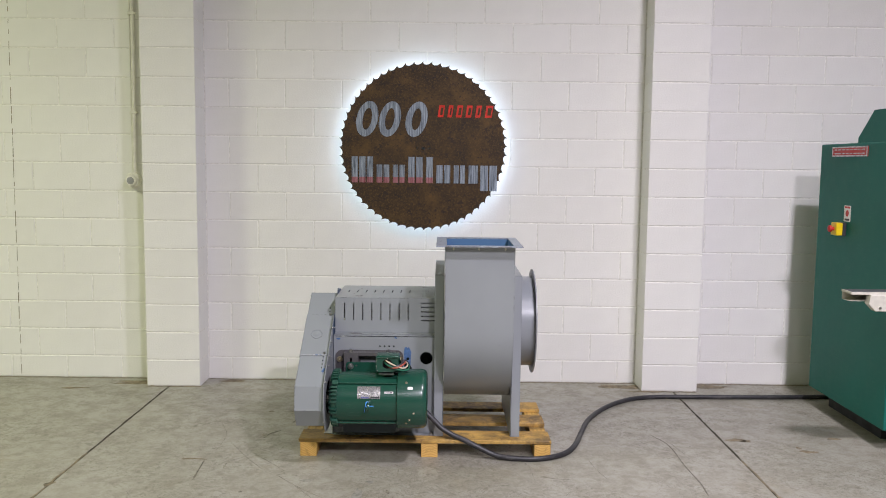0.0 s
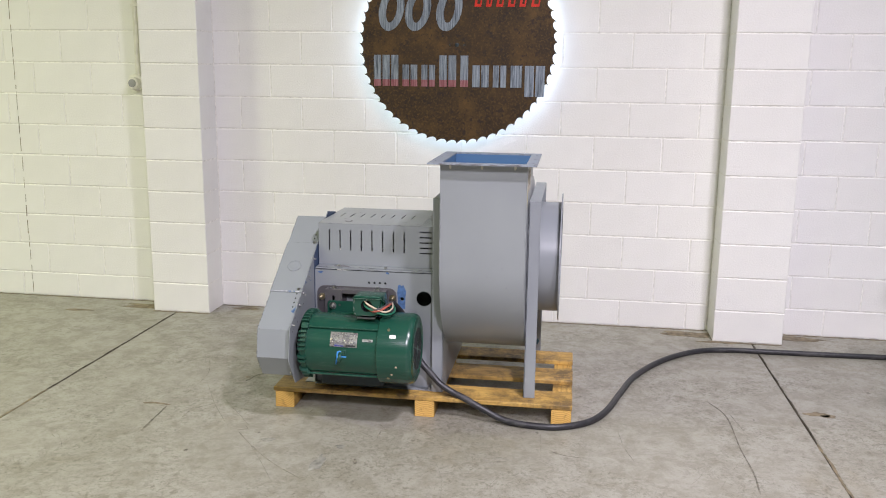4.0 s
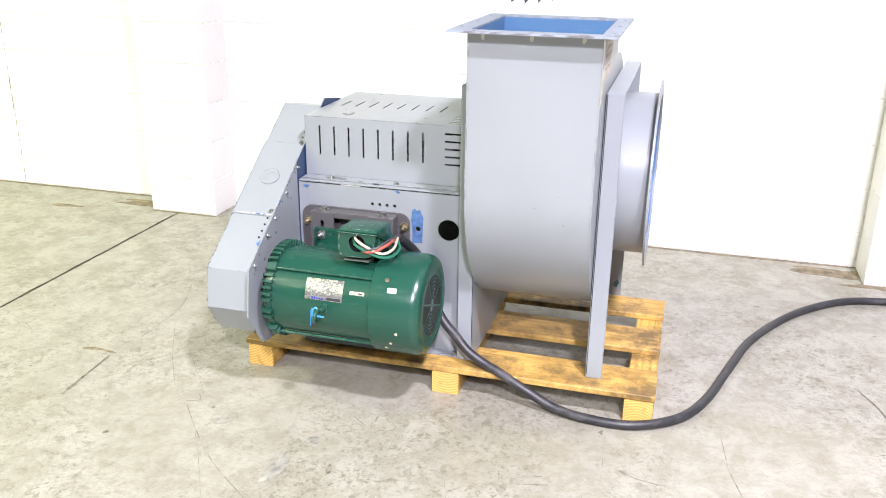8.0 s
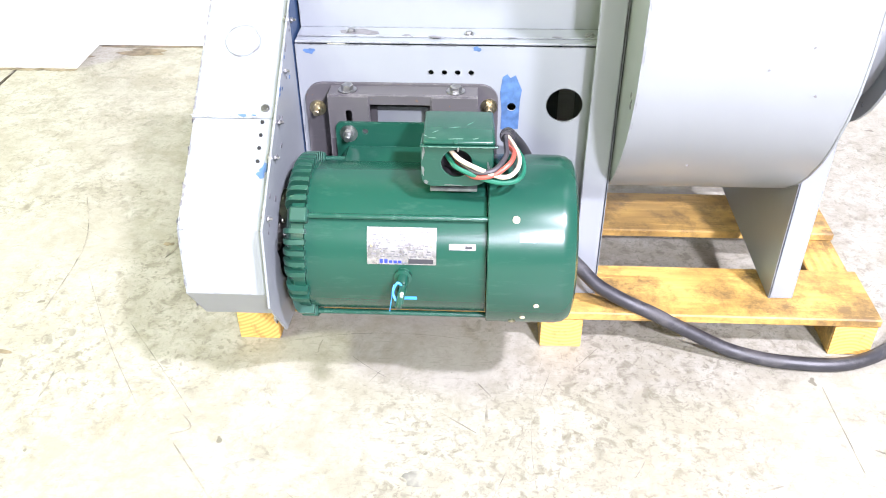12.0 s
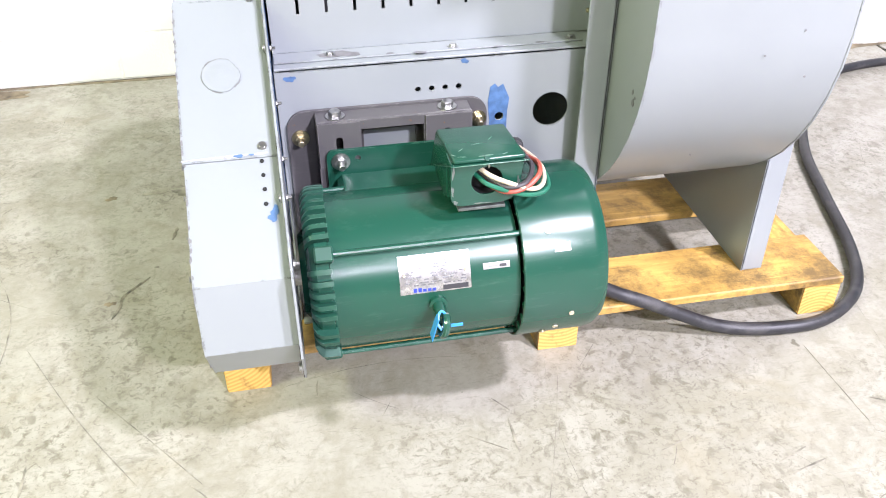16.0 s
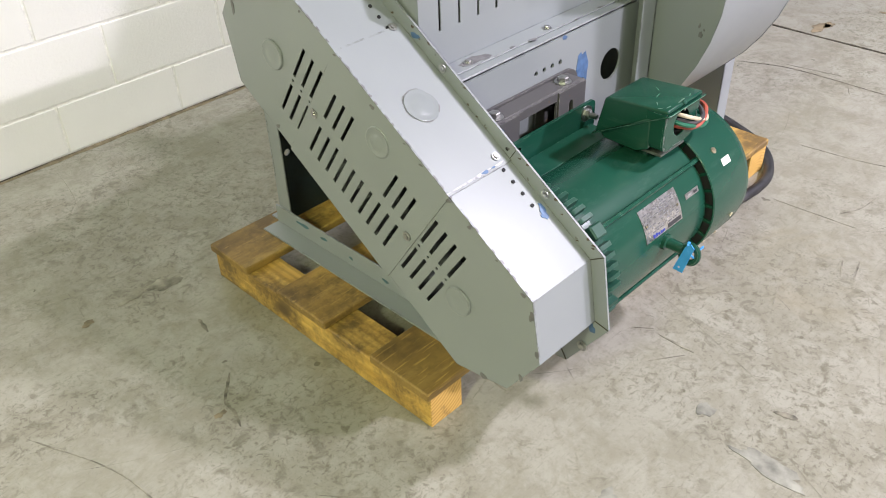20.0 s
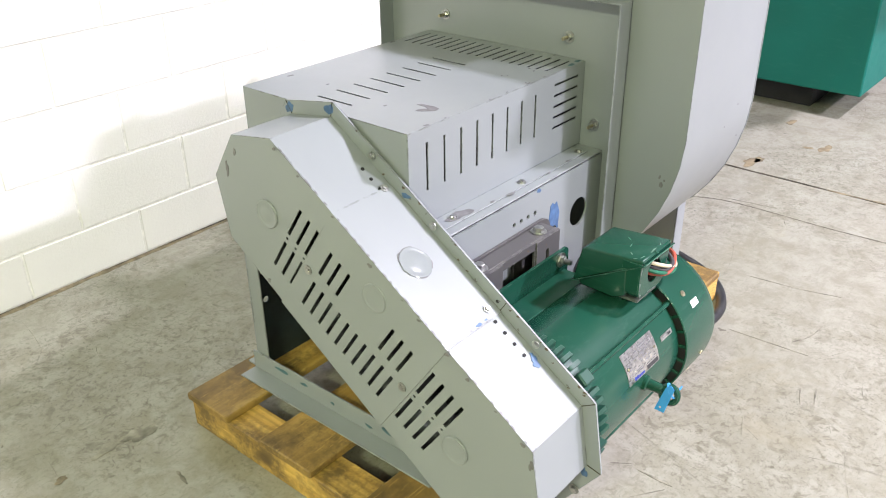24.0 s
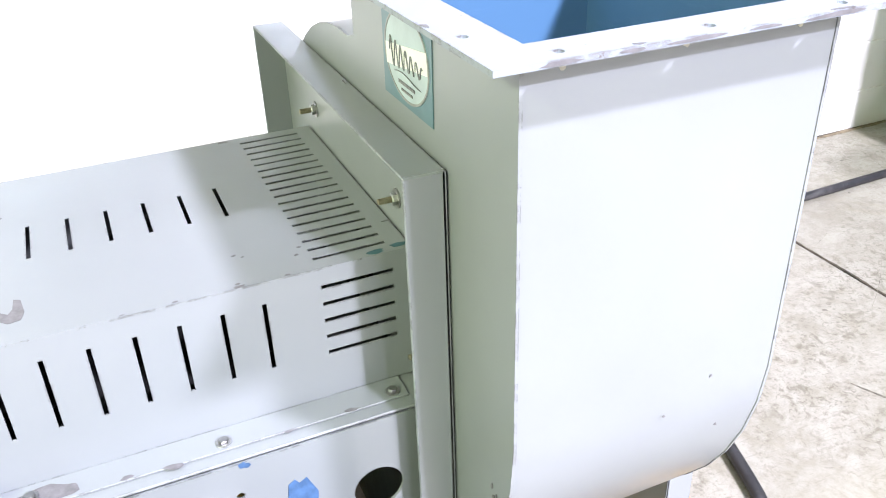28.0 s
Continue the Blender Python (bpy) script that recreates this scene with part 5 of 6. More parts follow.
for k, (x, y, r) in enumerate(((-0.498, 5.203, 0.007), (-0.518, 4.902, 0.004), (-0.491, 5.094, 0.004), (-0.215, 4.84, 0.003), (-0.205, 4.832, 0.002), (-0.134, 4.824, 0.003), (-0.142, 4.806, 0.003), (-0.152, 5.222, 0.007), (-0.552, 4.765, 0.006), (-0.225, 4.77, 0.003))):
    part("paint_chip", blob("z", CZ1 + 0.0002, x, y, r, r * 0.6, 40 + k, 12, 0.0004), CHIP, cover)
for k, (x, z, r) in enumerate(((0.215, 0.700, 0.002), (0.30, 0.655, 0.0025), (0.28, 0.74, 0.002), (0.11, 0.52, 0.002))):
    part("paint_chip", blob("y", SY - 0.4918 - 0.0004, x, z, r, r, 60 + k, 8, 0.0005), CHIP, blower)
for k, (x, w) in enumerate(((0.02, 0.02), (0.09, 0.012), (0.16, 0.03), (0.235, 0.015), (0.32, 0.04))):
    part("paint_chip", blob("y", FY0 - 0.0006, x, 1.187, w, 0.002, 70 + k, 12, 0.0005), CHIP, blower)
for k, (y, z, r) in enumerate(((4.545, 0.610, 0.008), (4.55, 0.628, 0.005), (4.538, 0.622, 0.003))):
    part("paint_chip", blob("x", SX0 - 0.0045, y, z, r * 0.5, r, 80 + k, 10, 0.0012), CHIP, blower)
# maker's sticker beside the outlet, as plain shapes
st = part("round_sticker", sheet("x", SX0 - 0.0046, SX0 - 0.0032, [(4.692, 1.046), (4.842, 1.046), (4.838, 1.172), (4.688, 1.172)]), STICKER, blower, "teal grey sticker with a pale oval")
OC = (4.764, 1.108)


def oval(ra, rb):
    return [(OC[0] + ra * math.cos(a), OC[1] + rb * math.sin(a)) for a in [2 * math.pi * i / 40 for i in range(40)]]


part("oval", sheet("x", SX0 - 0.0052, SX0 - 0.0046, oval(0.068, 0.055)), STICKER_PALE, st)
part("oval_rim", sheet("x", SX0 - 0.0057, SX0 - 0.0052, oval(0.068, 0.055), [oval(0.065, 0.052)]), INK_GREY, st)
part("band", sheet("x", SX0 - 0.0058, SX0 - 0.0053, [(4.700, 1.104), (4.702, 1.130), (4.828, 1.112), (4.826, 1.086)][::-1]), WHITE, st)
def stroke(fn, n, w):
    """A flat brush stroke along fn(0..1), thick on the way down."""
    P = [Vector(fn(i / n)) for i in range(n + 1)]
    L, R = [], []
    for i, p in enumerate(P):
        d = (P[min(i + 1, n)] - P[max(i - 1, 0)]).normalized()
        k = w * (0.35 + 0.65 * abs(d.y))
        L.append((p.x - d.y * k, p.y + d.x * k))
        R.append((p.x + d.y * k, p.y - d.x * k))
    return L + R[::-1]


# a dark flowing ribbon over the band
part("script_stroke", sheet("x", SX0 - 0.0064, SX0 - 0.0058, stroke(lambda q: (4.814 - 0.100 * q, 1.106 - 0.004 * q + (0.018 - 0.011 * q) * math.sin(q * 40.0)), 90, 0.0015)), INK_SOFT, st)
part("script_stroke", sheet("x", SX0 - 0.0064, SX0 - 0.0058, stroke(lambda q: (4.800 - 0.080 * q, 1.084 + 0.003 * math.sin(q * 5)), 12, 0.0014)), INK_SOFT, st)
part("script_bar", sheet("x", SX0 - 0.0060, SX0 - 0.0054, rect(4.740, 1.072, 4.790, 1.076)), INK_FINE, st)
part("script_bar", sheet("x", SX0 - 0.0060, SX0 - 0.0054, rect(4.748, 1.064, 4.782, 1.067)), INK_FINE, st)
part("script_bar", sheet("x", SX0 - 0.0060, SX0 - 0.0054, rect(4.735, 1.150, 4.795, 1.154)), INK_FINE, st)

# worn paper label and a yellow corner patch on the outlet's inlet side
LABEL = plain("faded_paper_label", (0.47, 0.43, 0.37), 0.6, 0, 0.2, 40)
WORN_PRINT = plain("worn_brown_print", (0.33, 0.27, 0.21), 0.6, 0, 0.3, 60)
YELLOW_PATCH = plain("pale_yellow_patch", (0.50, 0.47, 0.30), 0.5, 0, 0.15, 60)
wl = part("worn_label", sheet("x", SX1 + 0.0031, SX1 + 0.0039, [(4.545, 1.062), (4.76, 1.060), (4.765, 1.166), (4.55, 1.170)]), LABEL, blower, "faded paper label with worn print")
for y0, y1, z0, z1 in ((4.57, 4.64, 1.120, 1.150), (4.66, 4.74, 1.138, 1.146), (4.66, 4.72, 1.118, 1.124), (4.57, 4.70, 1.085, 1.095)):
    part("print_bar", sheet("x", SX1 + 0.0039, SX1 + 0.0044, rect(y0, z0, y1, z1)), WORN_PRINT, wl)
part("yellow_patch", blob("x", SX1 + 0.0031, 4.530, 1.045, 0.022, 0.045, 77, 18, 0.0006), YELLOW_PATCH, blower)

# ---------------------------------------------------------------- supply cable
CABLE = [(-0.206, 4.545, 0.548), (-0.196, 4.572, 0.524), (-0.181, 4.605, 0.490), (-0.165, 4.633, 0.448), (-0.150, 4.653, 0.395), (-0.137, 4.660, 0.330), (-0.115, 4.652, 0.275), (-0.085, 4.640, 0.235), (-0.045, 4.630, 0.198), (0.000, 4.615, 0.157), (0.060, 4.605, 0.124), (0.120, 4.592, 0.102),
         (0.205, 4.580, 0.062), (0.300, 4.565, 0.024), (0.411, 4.545, 0.0152), (0.549, 4.550, 0.0152), (0.682, 4.633, 0.0152), (0.768, 4.787, 0.0152), (0.845, 5.033, 0.0152),
         (0.933, 5.293, 0.0152), (1.096, 5.567, 0.0152), (1.289, 5.757, 0.0152), (1.480, 5.825, 0.0152), (1.75, 5.835, 0.0152), (2.10, 5.845, 0.0152), (2.45, 5.86, 0.0152), (2.85, 5.90, 0.0152)]
lone("power_cable", tube(CABLE, 0.0150, 14, 8), RUBBER, "thick black rubber cable trailing across the floor", "cable", "", "", 60)

# ---------------------------------------------------------------- teal woodworking machine
QX, QY0, QY1, QZ0, QZ1 = 2.52, 4.755, 5.765, 0.125, 1.772
mach = thing("teal_machine", (3.1, 5.27, 0.0), "tall teal steel woodworking machine beside the wall", "machine")
part("cabinet", box((QX, QY0, QZ0), (3.02, QY1, QZ1), 0.008, None, 2), TEAL, mach)
part("plinth", box((QX + 0.12, QY0 + 0.25, 0.0), (2.94, QY1 - 0.06, QZ0 + 0.004)), BLACK, mach)
part("rear_base", box((3.03, QY0 + 0.12, 0.0), (3.75, QY1 - 0.06, 0.20), 0.01), BLACK, mach)
part("rear_body", box((3.03, QY0 + 0.30, 0.20), (3.60, QY1 - 0.10, 1.55), 0.02), TEAL, mach)
prof = [(5.28, QZ1), (5.28, QZ1 + 0.03), (5.10, QZ1 + 0.19), (4.80, QZ1 + 0.19), (4.78, QZ1)]
part("hood", sheet("x", QX + 0.01, 3.0, prof), TEAL, mach)
bz = part("badge", box((QX - 0.006, 5.122, 1.690), (QX + 0.0, 5.582, 1.752), 0.002), INK_RED, mach, "red badge with a silver rim")
for lo, hi in (((5.122, 1.744), (5.582, 1.752)), ((5.122, 1.690), (5.582, 1.698)), ((5.122, 1.698), (5.130, 1.744)), ((5.574, 1.698), (5.582, 1.744))):
    part("badge_rim", box((QX - 0.009, *lo), (QX - 0.006, *hi)), PLATE_AL, bz)
for k in range(8):
    y = 5.155 + k * 0.051
    part("badge_bar", box((QX - 0.008, y, 1.706), (QX - 0.006, y + 0.037, 1.712)), PLATE_AL, bz)
    part("badge_bar", box((QX - 0.008, y, 1.730), (QX - 0.006, y + 0.037, 1.736)), PLATE_AL, bz)
es = part("stop_box", box((QX - 0.062, 5.345, 1.196), (QX - 0.022, 5.425, 1.275), 0.004), YELLOW, mach, "yellow stop switch box")
part("box_back", box((QX - 0.022, 5.343, 1.194), (QX, 5.427, 1.277), 0.003), INK, es)
part("stop_button", lathe("x", 5.385, 1.237, [(QX - 0.062, 0.012), (QX - 0.078, 0.012), (QX - 0.080, 0.022), (QX - 0.092, 0.021), (QX - 0.096, 0.012)], 24), INK_RED, es, "red mushroom button", 40)
lb = part("warning_label", box((QX - 0.0015, 5.300, 1.285), (QX, 5.385, 1.385)), WHITE, mach, "white label with red print")
part("label_bar", box((QX - 0.0025, 5.308, 1.368), (QX - 0.0015, 5.377, 1.380)), INK_RED, lb)
part("label_disc", lathe("x", 5.342, 1.337, [(QX - 0.0025, 0.021), (QX - 0.0015, 0.021)], 8), INK_RED, lb)
part("label_bar", box((QX - 0.0025, 5.312, 1.291), (QX - 0.0015, 5.372, 1.303)), INK, lb)
rest = part("work_rest", box((2.165, 4.490, 0.958), (2.95, 4.600, 0.966), 0.001), GREY_DARK, mach, "narrow work rest with a dark top and cream edge")
part("rest_edge", box((2.163, 4.486, 0.952), (2.95, 4.490, 0.967), 0.001), CREAM, rest)
part("rest_end", box((2.161, 4.490, 0.954), (2.165, 4.600, 0.967), 0.001), CREAM, rest)
part("rest_back", box((2.165, 4.596, 0.912), (2.95, 4.600, 0.958), 0.001), CREAM, rest)
part("rest_lip", box((2.165, 4.520, 0.912), (2.95, 4.596, 0.916), 0.001), CREAM, rest)
part("rest_arm", hull([(x, y, z) for y in (4.476, 4.520) for x, z in ((2.262, 0.950), (2.95, 0.950), (2.95, 0.868), (2.290, 0.868), (2.255, 0.905))], 0.003), CREAM, rest)
part("arm_bolt", stud((2.312, 4.476, 0.884), (0, -1, 0), 0.008, 0.007, 0.012), STEEL, rest)
for x in (2.60, 2.84):
    part("rest_bracket", box((x, 4.600, 0.900), (x + 0.06, 4.757, 0.950), 0.003), CREAM, rest)
part("knob_stem", lathe("x", 4.83, 0.32, [(3.02, 0.02), (3.16, 0.02)], 14), TEAL, mach)
part("side_box", box((3.16, 4.79, 0.27), (3.21, 4.87, 0.37), 0.006), TEAL, mach)

# ---------------------------------------------------------------- lit saw-blade sign on the wall
GXC, GZC, GYF, GR = -0.157, 1.735, 6.175, 0.604
sign = thing("saw_blade_sign", (GXC, GYF, GZC), "rusted round saw blade sign, lit from behind, on the wall", "sign")
teeth = []
NT = 60
for k in range(NT):
    a = 2 * math.pi * k / NT
    for da, r in ((0.0, 0.971), (0.20, 0.961), (0.44, 0.963), (0.68, 0.975), (0.97, 1.0), (0.93, 0.983)):
        t = -(a + da * 2 * math.pi / NT)
        teeth.append((GXC + GR * r * math.cos(t), GZC + GR * r * math.sin(t)))
part("blade", sheet("y", GYF - 0.003, GYF + 0.003, teeth, [circle(GXC + dx, GZC - 0.01, r, 14) for dx, r in ((0.0, 0.012), (-0.045, 0.006), (0.045, 0.006))]), RUST, sign)
part("led_strip", lathe("y", GXC, GZC, [(GYF + 0.016, 0.552), (GYF + 0.016, 0.566), (GYF + 0.026, 0.566), (GYF + 0.026, 0.552), (GYF + 0.016, 0.552)], 64, caps=False), LED, sign, "glowing cool white light strip")
part("back_ring", lathe("y", GXC, GZC, [(GYF + 0.004, 0.545), (GYF + 0.004, 0.572), (GYF + 0.015, 0.572), (GYF + 0.015, 0.545), (GYF + 0.004, 0.545)], 64, caps=False), GREY_DARK, sign)
for a in (45, 135, 225, 315):
    x, z = GXC + 0.4 * math.cos(radians(a)), GZC + 0.4 * math.sin(radians(a))
    part("standoff", lathe("y", x, z, [(GYF + 0.003, 0.012), (YW, 0.012)], 12), STEEL, sign)
K = 0.604 / 149.0


def sg(px, py):
    return (GXC + (px - 749) * K, GZC - (py - 260) * K)


def mark(poly, mat, name, hole=()):
    part(name, sheet("y", GYF - 0.0065, GYF - 0.0032, poly, hole), mat, sign)


def slant_oval(cx, cy, rx, ry, lean, n=28):
    return [sg(cx + rx * math.cos(t) + lean * -math.sin(t) * -1, cy - ry * math.sin(t)) for t in [2 * math.pi * i / n for i in range(n)]]


for cx in (650, 690, 737):
    mark(slant_oval(cx, 212, 19, 31, 5), LETTER, "oval_mark", [slant_oval(cx, 212, 8, 19, 3)])
for i, (x0, x1) in enumerate(((774, 787), (791, 802), (806, 819), (823, 836), (840, 852), (857, 872))):
    lean = [sg(x0, 208), sg(x1 - 3, 208), sg(x1, 187), sg(x0 + 3, 187)]
    mark(lean, LETTER_RED, "red_mark", [[sg(x0 + 4, 204), sg(x1 - 4.5, 204), sg(x1 - 2.5, 191), sg(x0 + 6, 191)]])
for x0, x1, y0, y1 in ((622, 662, 278, 324), (666, 691, 292, 324), (695, 718, 292, 324), (722, 750, 278, 324), (754, 768, 278, 324), (772, 799, 292, 324), (803, 825, 292, 324), (829, 848, 292, 324), (850, 882, 292, 337)):
    stems = max(1, round((x1 - x0) / 13))
    w = (x1 - x0) / stems
    for k in range(stems):
        a, b = x0 + k * w + 0.8, x0 + (k + 1) * w - 1.6
        mark([sg(a, y1 - 10), sg(b, y1 - 10), sg(b, y0), sg(a, y0)], LETTER, "block_mark")
        mark([sg(a, y1), sg(b, y1), sg(b, y1 - 10), sg(a, y1 - 10)], LETTER_FADE if x0 < 760 else LETTER, "block_mark")

# ---------------------------------------------------------------- conduit and bell on the wall
bell_box = thing("wall_fitting", (-2.262, 6.2, 1.47), "cream painted round wall fitting below a conduit", "wall fitting")
part("back_box", lathe("y", -2.262, 1.475, [(YW, 0.058), (YW - 0.045, 0.056), (YW - 0.05, 0.050)], 8), WALL_PAINT, bell_box)
part("cap", lathe("y", -2.262, 1.47, [(YW - 0.05, 0.040), (YW - 0.085, 0.038), (YW - 0.088, 0.032)], 28), WALL_PAINT, bell_box, "", 40)
part("face", lathe("y", -2.262, 1.47, [(YW - 0.088, 0.026), (YW - 0.091, 0.025)], 24), INK_GREY, bell_box, "grey round face")
lone("conduit", tube([(-2.250, YW - 0.022, 1.52), (-2.252, YW - 0.022, 1.60), (-2.248, YW - 0.016, 2.2), (-2.245, YW - 0.016, 3.0), (-2.245, YW - 0.016, 4.5)], 0.0145, 12, 6), WALL_PAINT, "thin painted conduit pipe running up the wall", "pipe", "", "", 60)
lone("thin_cable", tube([(-2.273, YW - 0.005, 1.50), (-2.272, YW - 0.005, 2.2), (-2.268, YW - 0.005, 4.5)], 0.004, 6, 3), WALL_PAINT, "thin painted cable beside the conduit", "cable")
for z in (1.95, 2.65):
    part("clip", box((-2.275, YW - 0.034, z), (-2.222, YW - 0.0, z + 0.02), 0.002), WALL_PAINT, bell_box)

# dark control joint between two lengths of wall, its sealant broken in places
rnd = random.Random(44)
z = 0.02
while z < 3.0:
    h = rnd.uniform(0.03, 0.14)
    w = rnd.uniform(0.0012, 0.0032)
    x = -3.142 + rnd.uniform(-0.0015, 0.0015)
    lone("wall_joint", sheet("y", YW - 0.0016, YW - 0.0004, [(x - w, z), (x + w * 0.6, z + 0.004), (x + w, z + h), (x - w * 0.5, z + h - 0.004)]), STAIN, "dark broken sealant in the wall's control joint", "wall mark", "", "structure")
    z += h + rnd.uniform(0.004, 0.05)

# ---------------------------------------------------------------- floor marks
def floor_line(pts, w, mat, label):
    P = spline([(x, y, 0) for x, y in pts], 6)
    rnd2 = random.Random(len(pts) * 7 + int(abs(pts[0][0]) * 100))
    L, R = [], []
    for i, p in enumerate(P):
        d = (P[min(i + 1, len(P) - 1)] - P[max(i - 1, 0)]).normalized()
        k = w / 2 * rnd2.uniform(0.45, 1.1) * (0.35 if i in (0, len(P) - 1) else 1)
        L.append((p.x - d.y * k, p.y + d.x * k))
        R.append((p.x + d.y * k, p.y - d.x * k))
    lone("floor_scratch", sheet("z", 0.0004, 0.0012, L + R[::-1]), mat, label, "floor mark", "", "structure")


SCRATCHES_A = [
    (((1.26, 5.02), (1.32, 4.84), (1.32, 4.5), (1.33, 4.26), (1.32, 4.08)), 0.007), (((1.35, 4.01), (1.39, 3.8)), 0.008), (((1.34, 4.88), (1.37, 4.69)), 0.004),
    (((-1.37, 5.18), (-1.28, 4.94), (-1.27, 4.66)), 0.003), (((-0.86, 4.3), (-0.74, 4.16), (-0.6, 4.02), (-0.44, 3.9)), 0.004), (((-1.22, 4.81), (-1.08, 4.57), (-0.95, 4.38)), 0.0022),
]
SCRATCHES_B = [
    (((-1.05, 4.63), (-0.91, 4.46), (-0.83, 4.36)), 0.0022), (((-0.86, 4.3), (-0.82, 4.32), (-0.85, 4.36)), 0.003), (((-1.29, 4.5), (-1.28, 4.35), (-1.27, 4.22)), 0.012),
    (((-1.16, 4.47), (-1.16, 4.39)), 0.005), (((-0.75, 4.17), (-0.64, 4.01), (-0.55, 3.87)), 0.0018), (((-0.32, 4.38), (-0.25, 4.33)), 0.003),
]
SCRATCHES_C = [
    (((-0.23, 4.41), (-0.23, 4.32)), 0.006), (((-0.25, 4.47), (-0.22, 4.43)), 0.003), (((0.81, 4.57), (0.83, 4.41), (0.86, 4.29)), 0.003),
    (((0.52, 4.32), (0.58, 4.29), (0.66, 4.28)), 0.004), (((0.47, 4.49), (0.48, 4.26)), 0.002), (((0.26, 4.17), (0.34, 4.19)), 0.004), (((0.25, 4.2), (0.32, 4.225)), 0.004),
    (((0.13, 4.3), (0.04, 4.27)), 0.003), (((-0.975, 5.035), (-1.03, 4.97), (-1.035, 4.93), (-1.050, 4.885)), 0.008), (((-0.92, 5.245), (-0.930, 5.190)), 0.010), (((-0.275, 4.108), (-0.262, 4.062)), 0.016),
]
for pts, w in SCRATCHES_A + SCRATCHES_B + SCRATCHES_C:
    floor_line(pts, w, SCRATCH if w > 0.0065 else FAINT, "dark scratch in the concrete")
floor_line([(-1.42, 4.52), (-1.36, 4.53), (-1.28, 4.52)], 0.024, STAIN, "brown scrape in the concrete")
for jx, jw in ((JOINT_L, 0.0105), (JOINT_R, 0.0105)):
    for y0_, y1_, k_ in ((3.2, 3.9, 1.6), (3.9, 4.6, 1.3), (4.6, 5.3, 1.0), (5.3, 5.98, 0.9)):
        floor_line([(jx + 0.003 * math.sin(i * 2.1 + y0_), y0_ + (y1_ - y0_) * i / 7) for i in range(8)], jw * k_, GROOVE if k_ < 1.2 else STAIN, "dirt-filled sawn joint with ragged edges")
for wx0_, wx1_, wy in ((-4.2, -2.14, 6.243), (-2.13, -1.74, 6.020), (-1.73, 1.42, 6.243), (1.43, 1.83, 6.020), (1.85, 4.2, 6.243)):
    floor_line([(wx0_ + (wx1_ - wx0_) * i / 9, wy + 0.003 * math.sin(i * 2.3)) for i in range(10)], 0.024, STAIN, "brown dirt along the foot of the wall")
STAINS_A = [(-0.415, 4.045, 0.022, 0.075, SCUFF), (-0.90, 5.43, 0.045, 0.022, FAINT), (-0.99, 5.44, 0.030, 0.012, FAINT), (-1.11, 5.43, 0.016, 0.010, STAIN), (-0.69, 4.227, 0.028, 0.018, SCUFF), (-0.992, 4.068, 0.009, 0.007, SCRATCH), (-0.365, 4.212, 0.022, 0.016, SCUFF), (1.753, 4.945, 0.05, 0.03, STAIN), (1.80, 4.93, 0.03, 0.02, STAIN), (2.35, 4.99, 0.035, 0.018, STAIN), (1.68, 4.0, 0.03, 0.06, STAIN)]
STAINS_B = [(1.80, 3.89, 0.035, 0.015, STAIN), (2.067, 4.816, 0.012, 0.02, STAIN), (-1.97, 4.14, 0.02, 0.03, STAIN), (-1.06, 4.945, 0.012, 0.008, STAIN), (-2.10, 6.13, 0.30, 0.05, STAIN), (-1.55, 6.19, 0.10, 0.03, STAIN), (1.36, 6.15, 0.20, 0.06, STAIN), (1.95, 6.17, 0.16, 0.04, STAIN), (-2.62, 5.95, 0.10, 0.02, STAIN), (2.10, 4.75, 0.05, 0.02, STAIN), (1.50, 6.02, 0.12, 0.03, STAIN)]
for k, (x, y, a, b, mt) in enumerate(STAINS_A + STAINS_B):
    lone("floor_stain", blob("z", 0.0003, x, y, a, b, 100 + k, 26, 0.0008, 0.4), mt, "stain on the concrete floor", "floor mark", "", "structure")

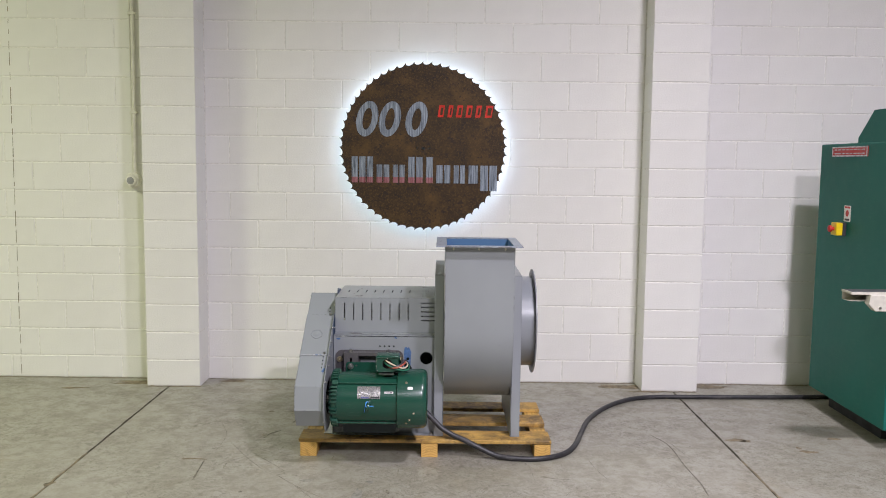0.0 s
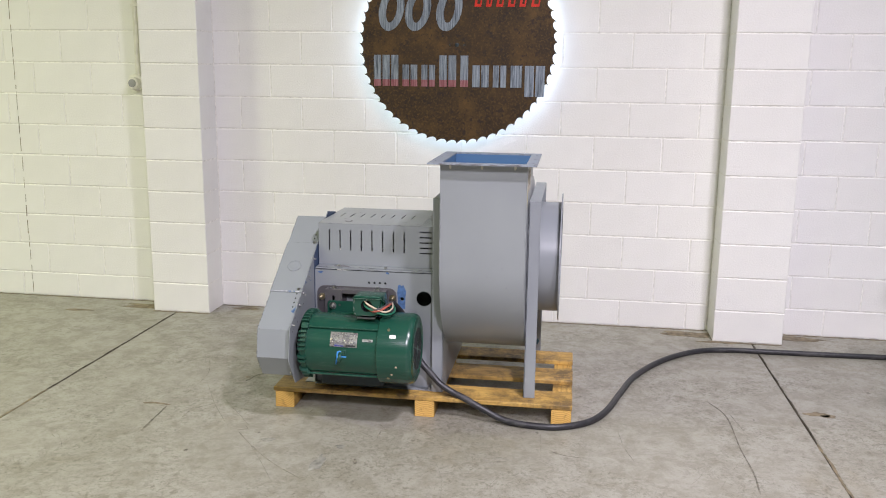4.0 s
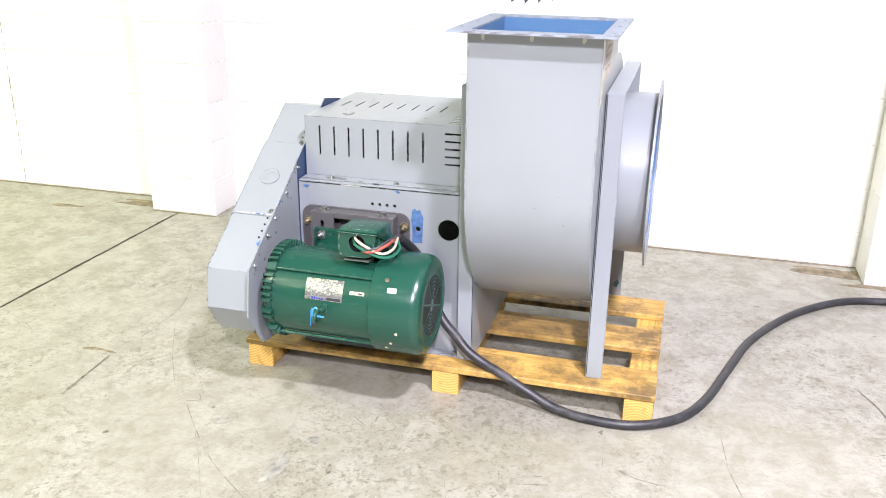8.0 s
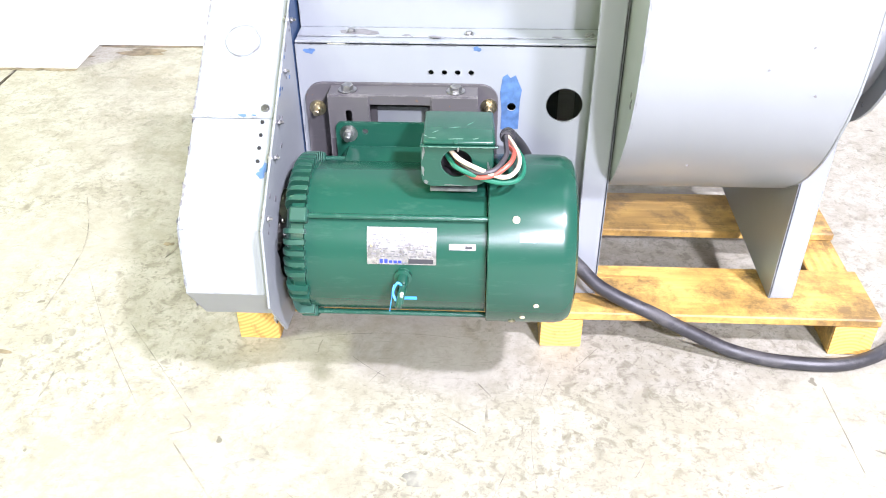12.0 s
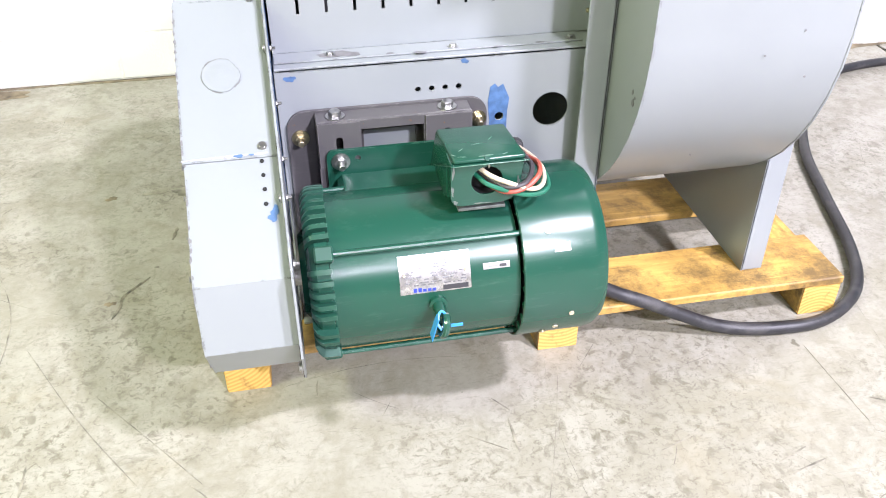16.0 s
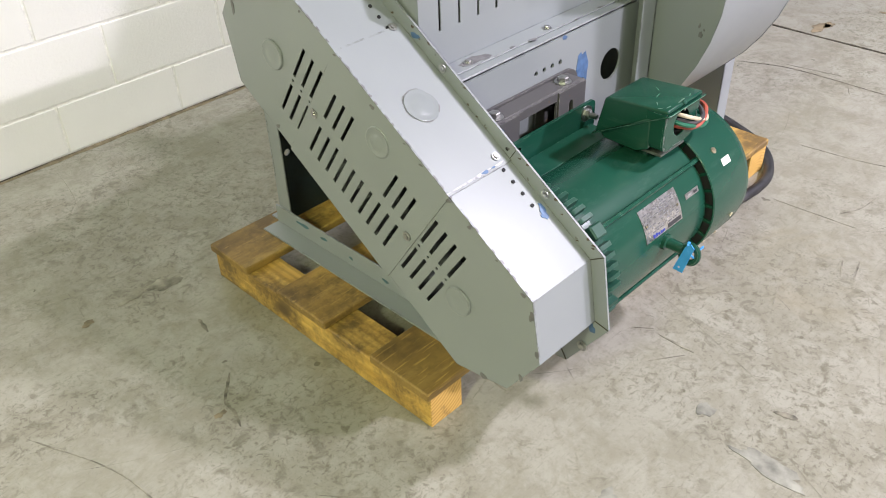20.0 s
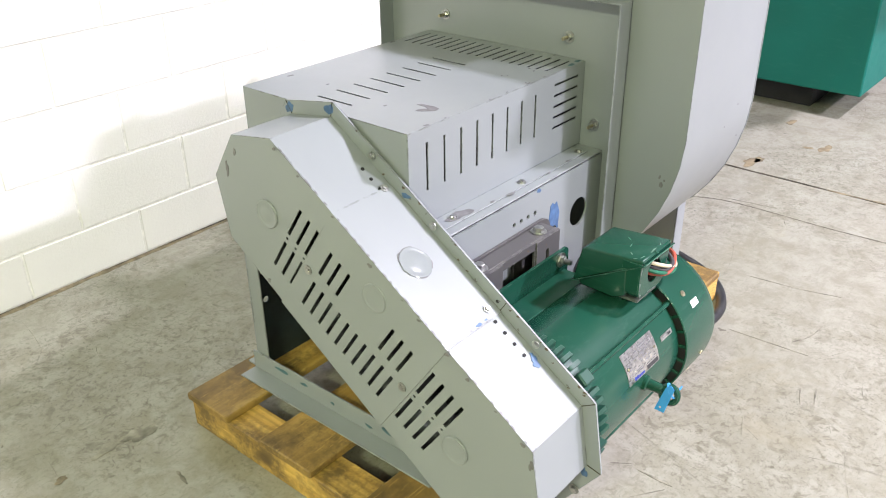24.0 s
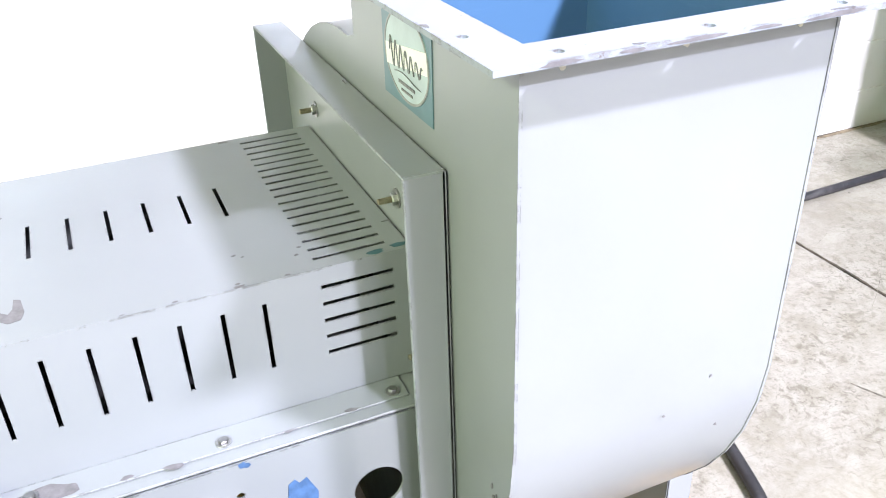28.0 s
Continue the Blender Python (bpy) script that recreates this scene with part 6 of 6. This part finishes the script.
# fine hairlines and short gouges all over the worn floor, too many to count
rnd = random.Random(90)
verts, faces = [], []
for k in range(480):
    x, y = rnd.uniform(-2.8, 2.9), rnd.uniform(2.6, 6.0)
    long = rnd.random() < 0.30
    ln = rnd.uniform(0.10, 0.45) if long else rnd.uniform(0.012, 0.06)
    w = rnd.uniform(0.0005, 0.0010) if long else rnd.uniform(0.0008, 0.0020)
    ang, bend = rnd.uniform(0, math.pi), rnd.uniform(-0.5, 0.5)
    n_ = 8 if long else 3
    base_i = len(verts)
    for i in range(n_ + 1):
        a = ang + bend * i / n_
        k_ = w * (0.3 if i in (0, n_) else rnd.uniform(0.5, 1.0))
        verts += [(x - math.sin(a) * k_, y + math.cos(a) * k_, 0.0007), (x + math.sin(a) * k_, y - math.cos(a) * k_, 0.0007)]
        x, y = x + math.cos(a) * ln / n_, y + math.sin(a) * ln / n_
    faces += [(base_i + 2 * i, base_i + 2 * i + 1, base_i + 2 * i + 3, base_i + 2 * i + 2) for i in range(n_)]
me = bpy.data.meshes.new("floor_hairlines")
me.from_pydata(verts, [], faces)
me.materials.append(FAINT)
tagged(new("floor_hairlines", me), "fine hairline scratches and short gouges in the concrete", "floor mark", "", "stuff")

# ---------------------------------------------------------------- block courses of the wall and its two piers
BL, BH, Z0, XE = 0.4095, 0.2045, 0.166, -0.749
PIERS = ((-2.130, -1.742), (1.432, 1.836))
PF = 6.030


def block_mesh(w, h, d=0.05, gap=0.0060):
    bm = box((gap / 2, 0, gap / 2), (w - gap / 2, d, h - gap / 2), 0.0034)
    return finish("block", bm, WALL, 0)


MESHES = {}


def block(x0, x1, z0, z1, y, parent, deep=0.05):
    key = (round(x1 - x0, 3), round(z1 - z0, 3), deep)
    if key not in MESHES:
        MESHES[key] = block_mesh(x1 - x0, z1 - z0, deep)
    ob = new("block", MESHES[key])
    ob.location = (x0, y, z0)
    ob.parent = parent
    return ob


wx0, wx1 = -4.2, 4.2
courses = [(0.0, Z0)] + [(Z0 + BH * k, Z0 + BH * (k + 1)) for k in range(14)]
for r, (z0, z1) in enumerate(courses):
    shift = XE + (0.0 if r % 2 == 0 else BL / 2)
    k0 = math.floor((wx0 - shift) / BL)
    for k in range(k0, k0 + 22):
        a, b = shift + k * BL, shift + (k + 1) * BL
        for lo, hi in ((wx0, PIERS[0][0]), (PIERS[0][1], PIERS[1][0]), (PIERS[1][1], wx1)):
            c0, c1 = max(a, lo), min(b, hi)
            if c1 - c0 > 0.03:
                block(c0, c1, z0, z1, YW, wall)
for i, (p0, p1) in enumerate(PIERS):
    pier = lone("pier_%d" % (i + 1), box((p0 + 0.004, PF + 0.004, 0), (p1 - 0.004, YW + 0.01, ZC)), MORTAR, "white painted block pier standing proud of the wall", "pier", "", "structure")
    zs = [(0.0, 0.192)] + [(0.192 + 0.2005 * k, 0.192 + 0.2005 * (k + 1)) for k in range(14)]
    for z0, z1 in zs:
        block(p0, p1, z0, z1, PF, pier, YW - PF + 0.004)
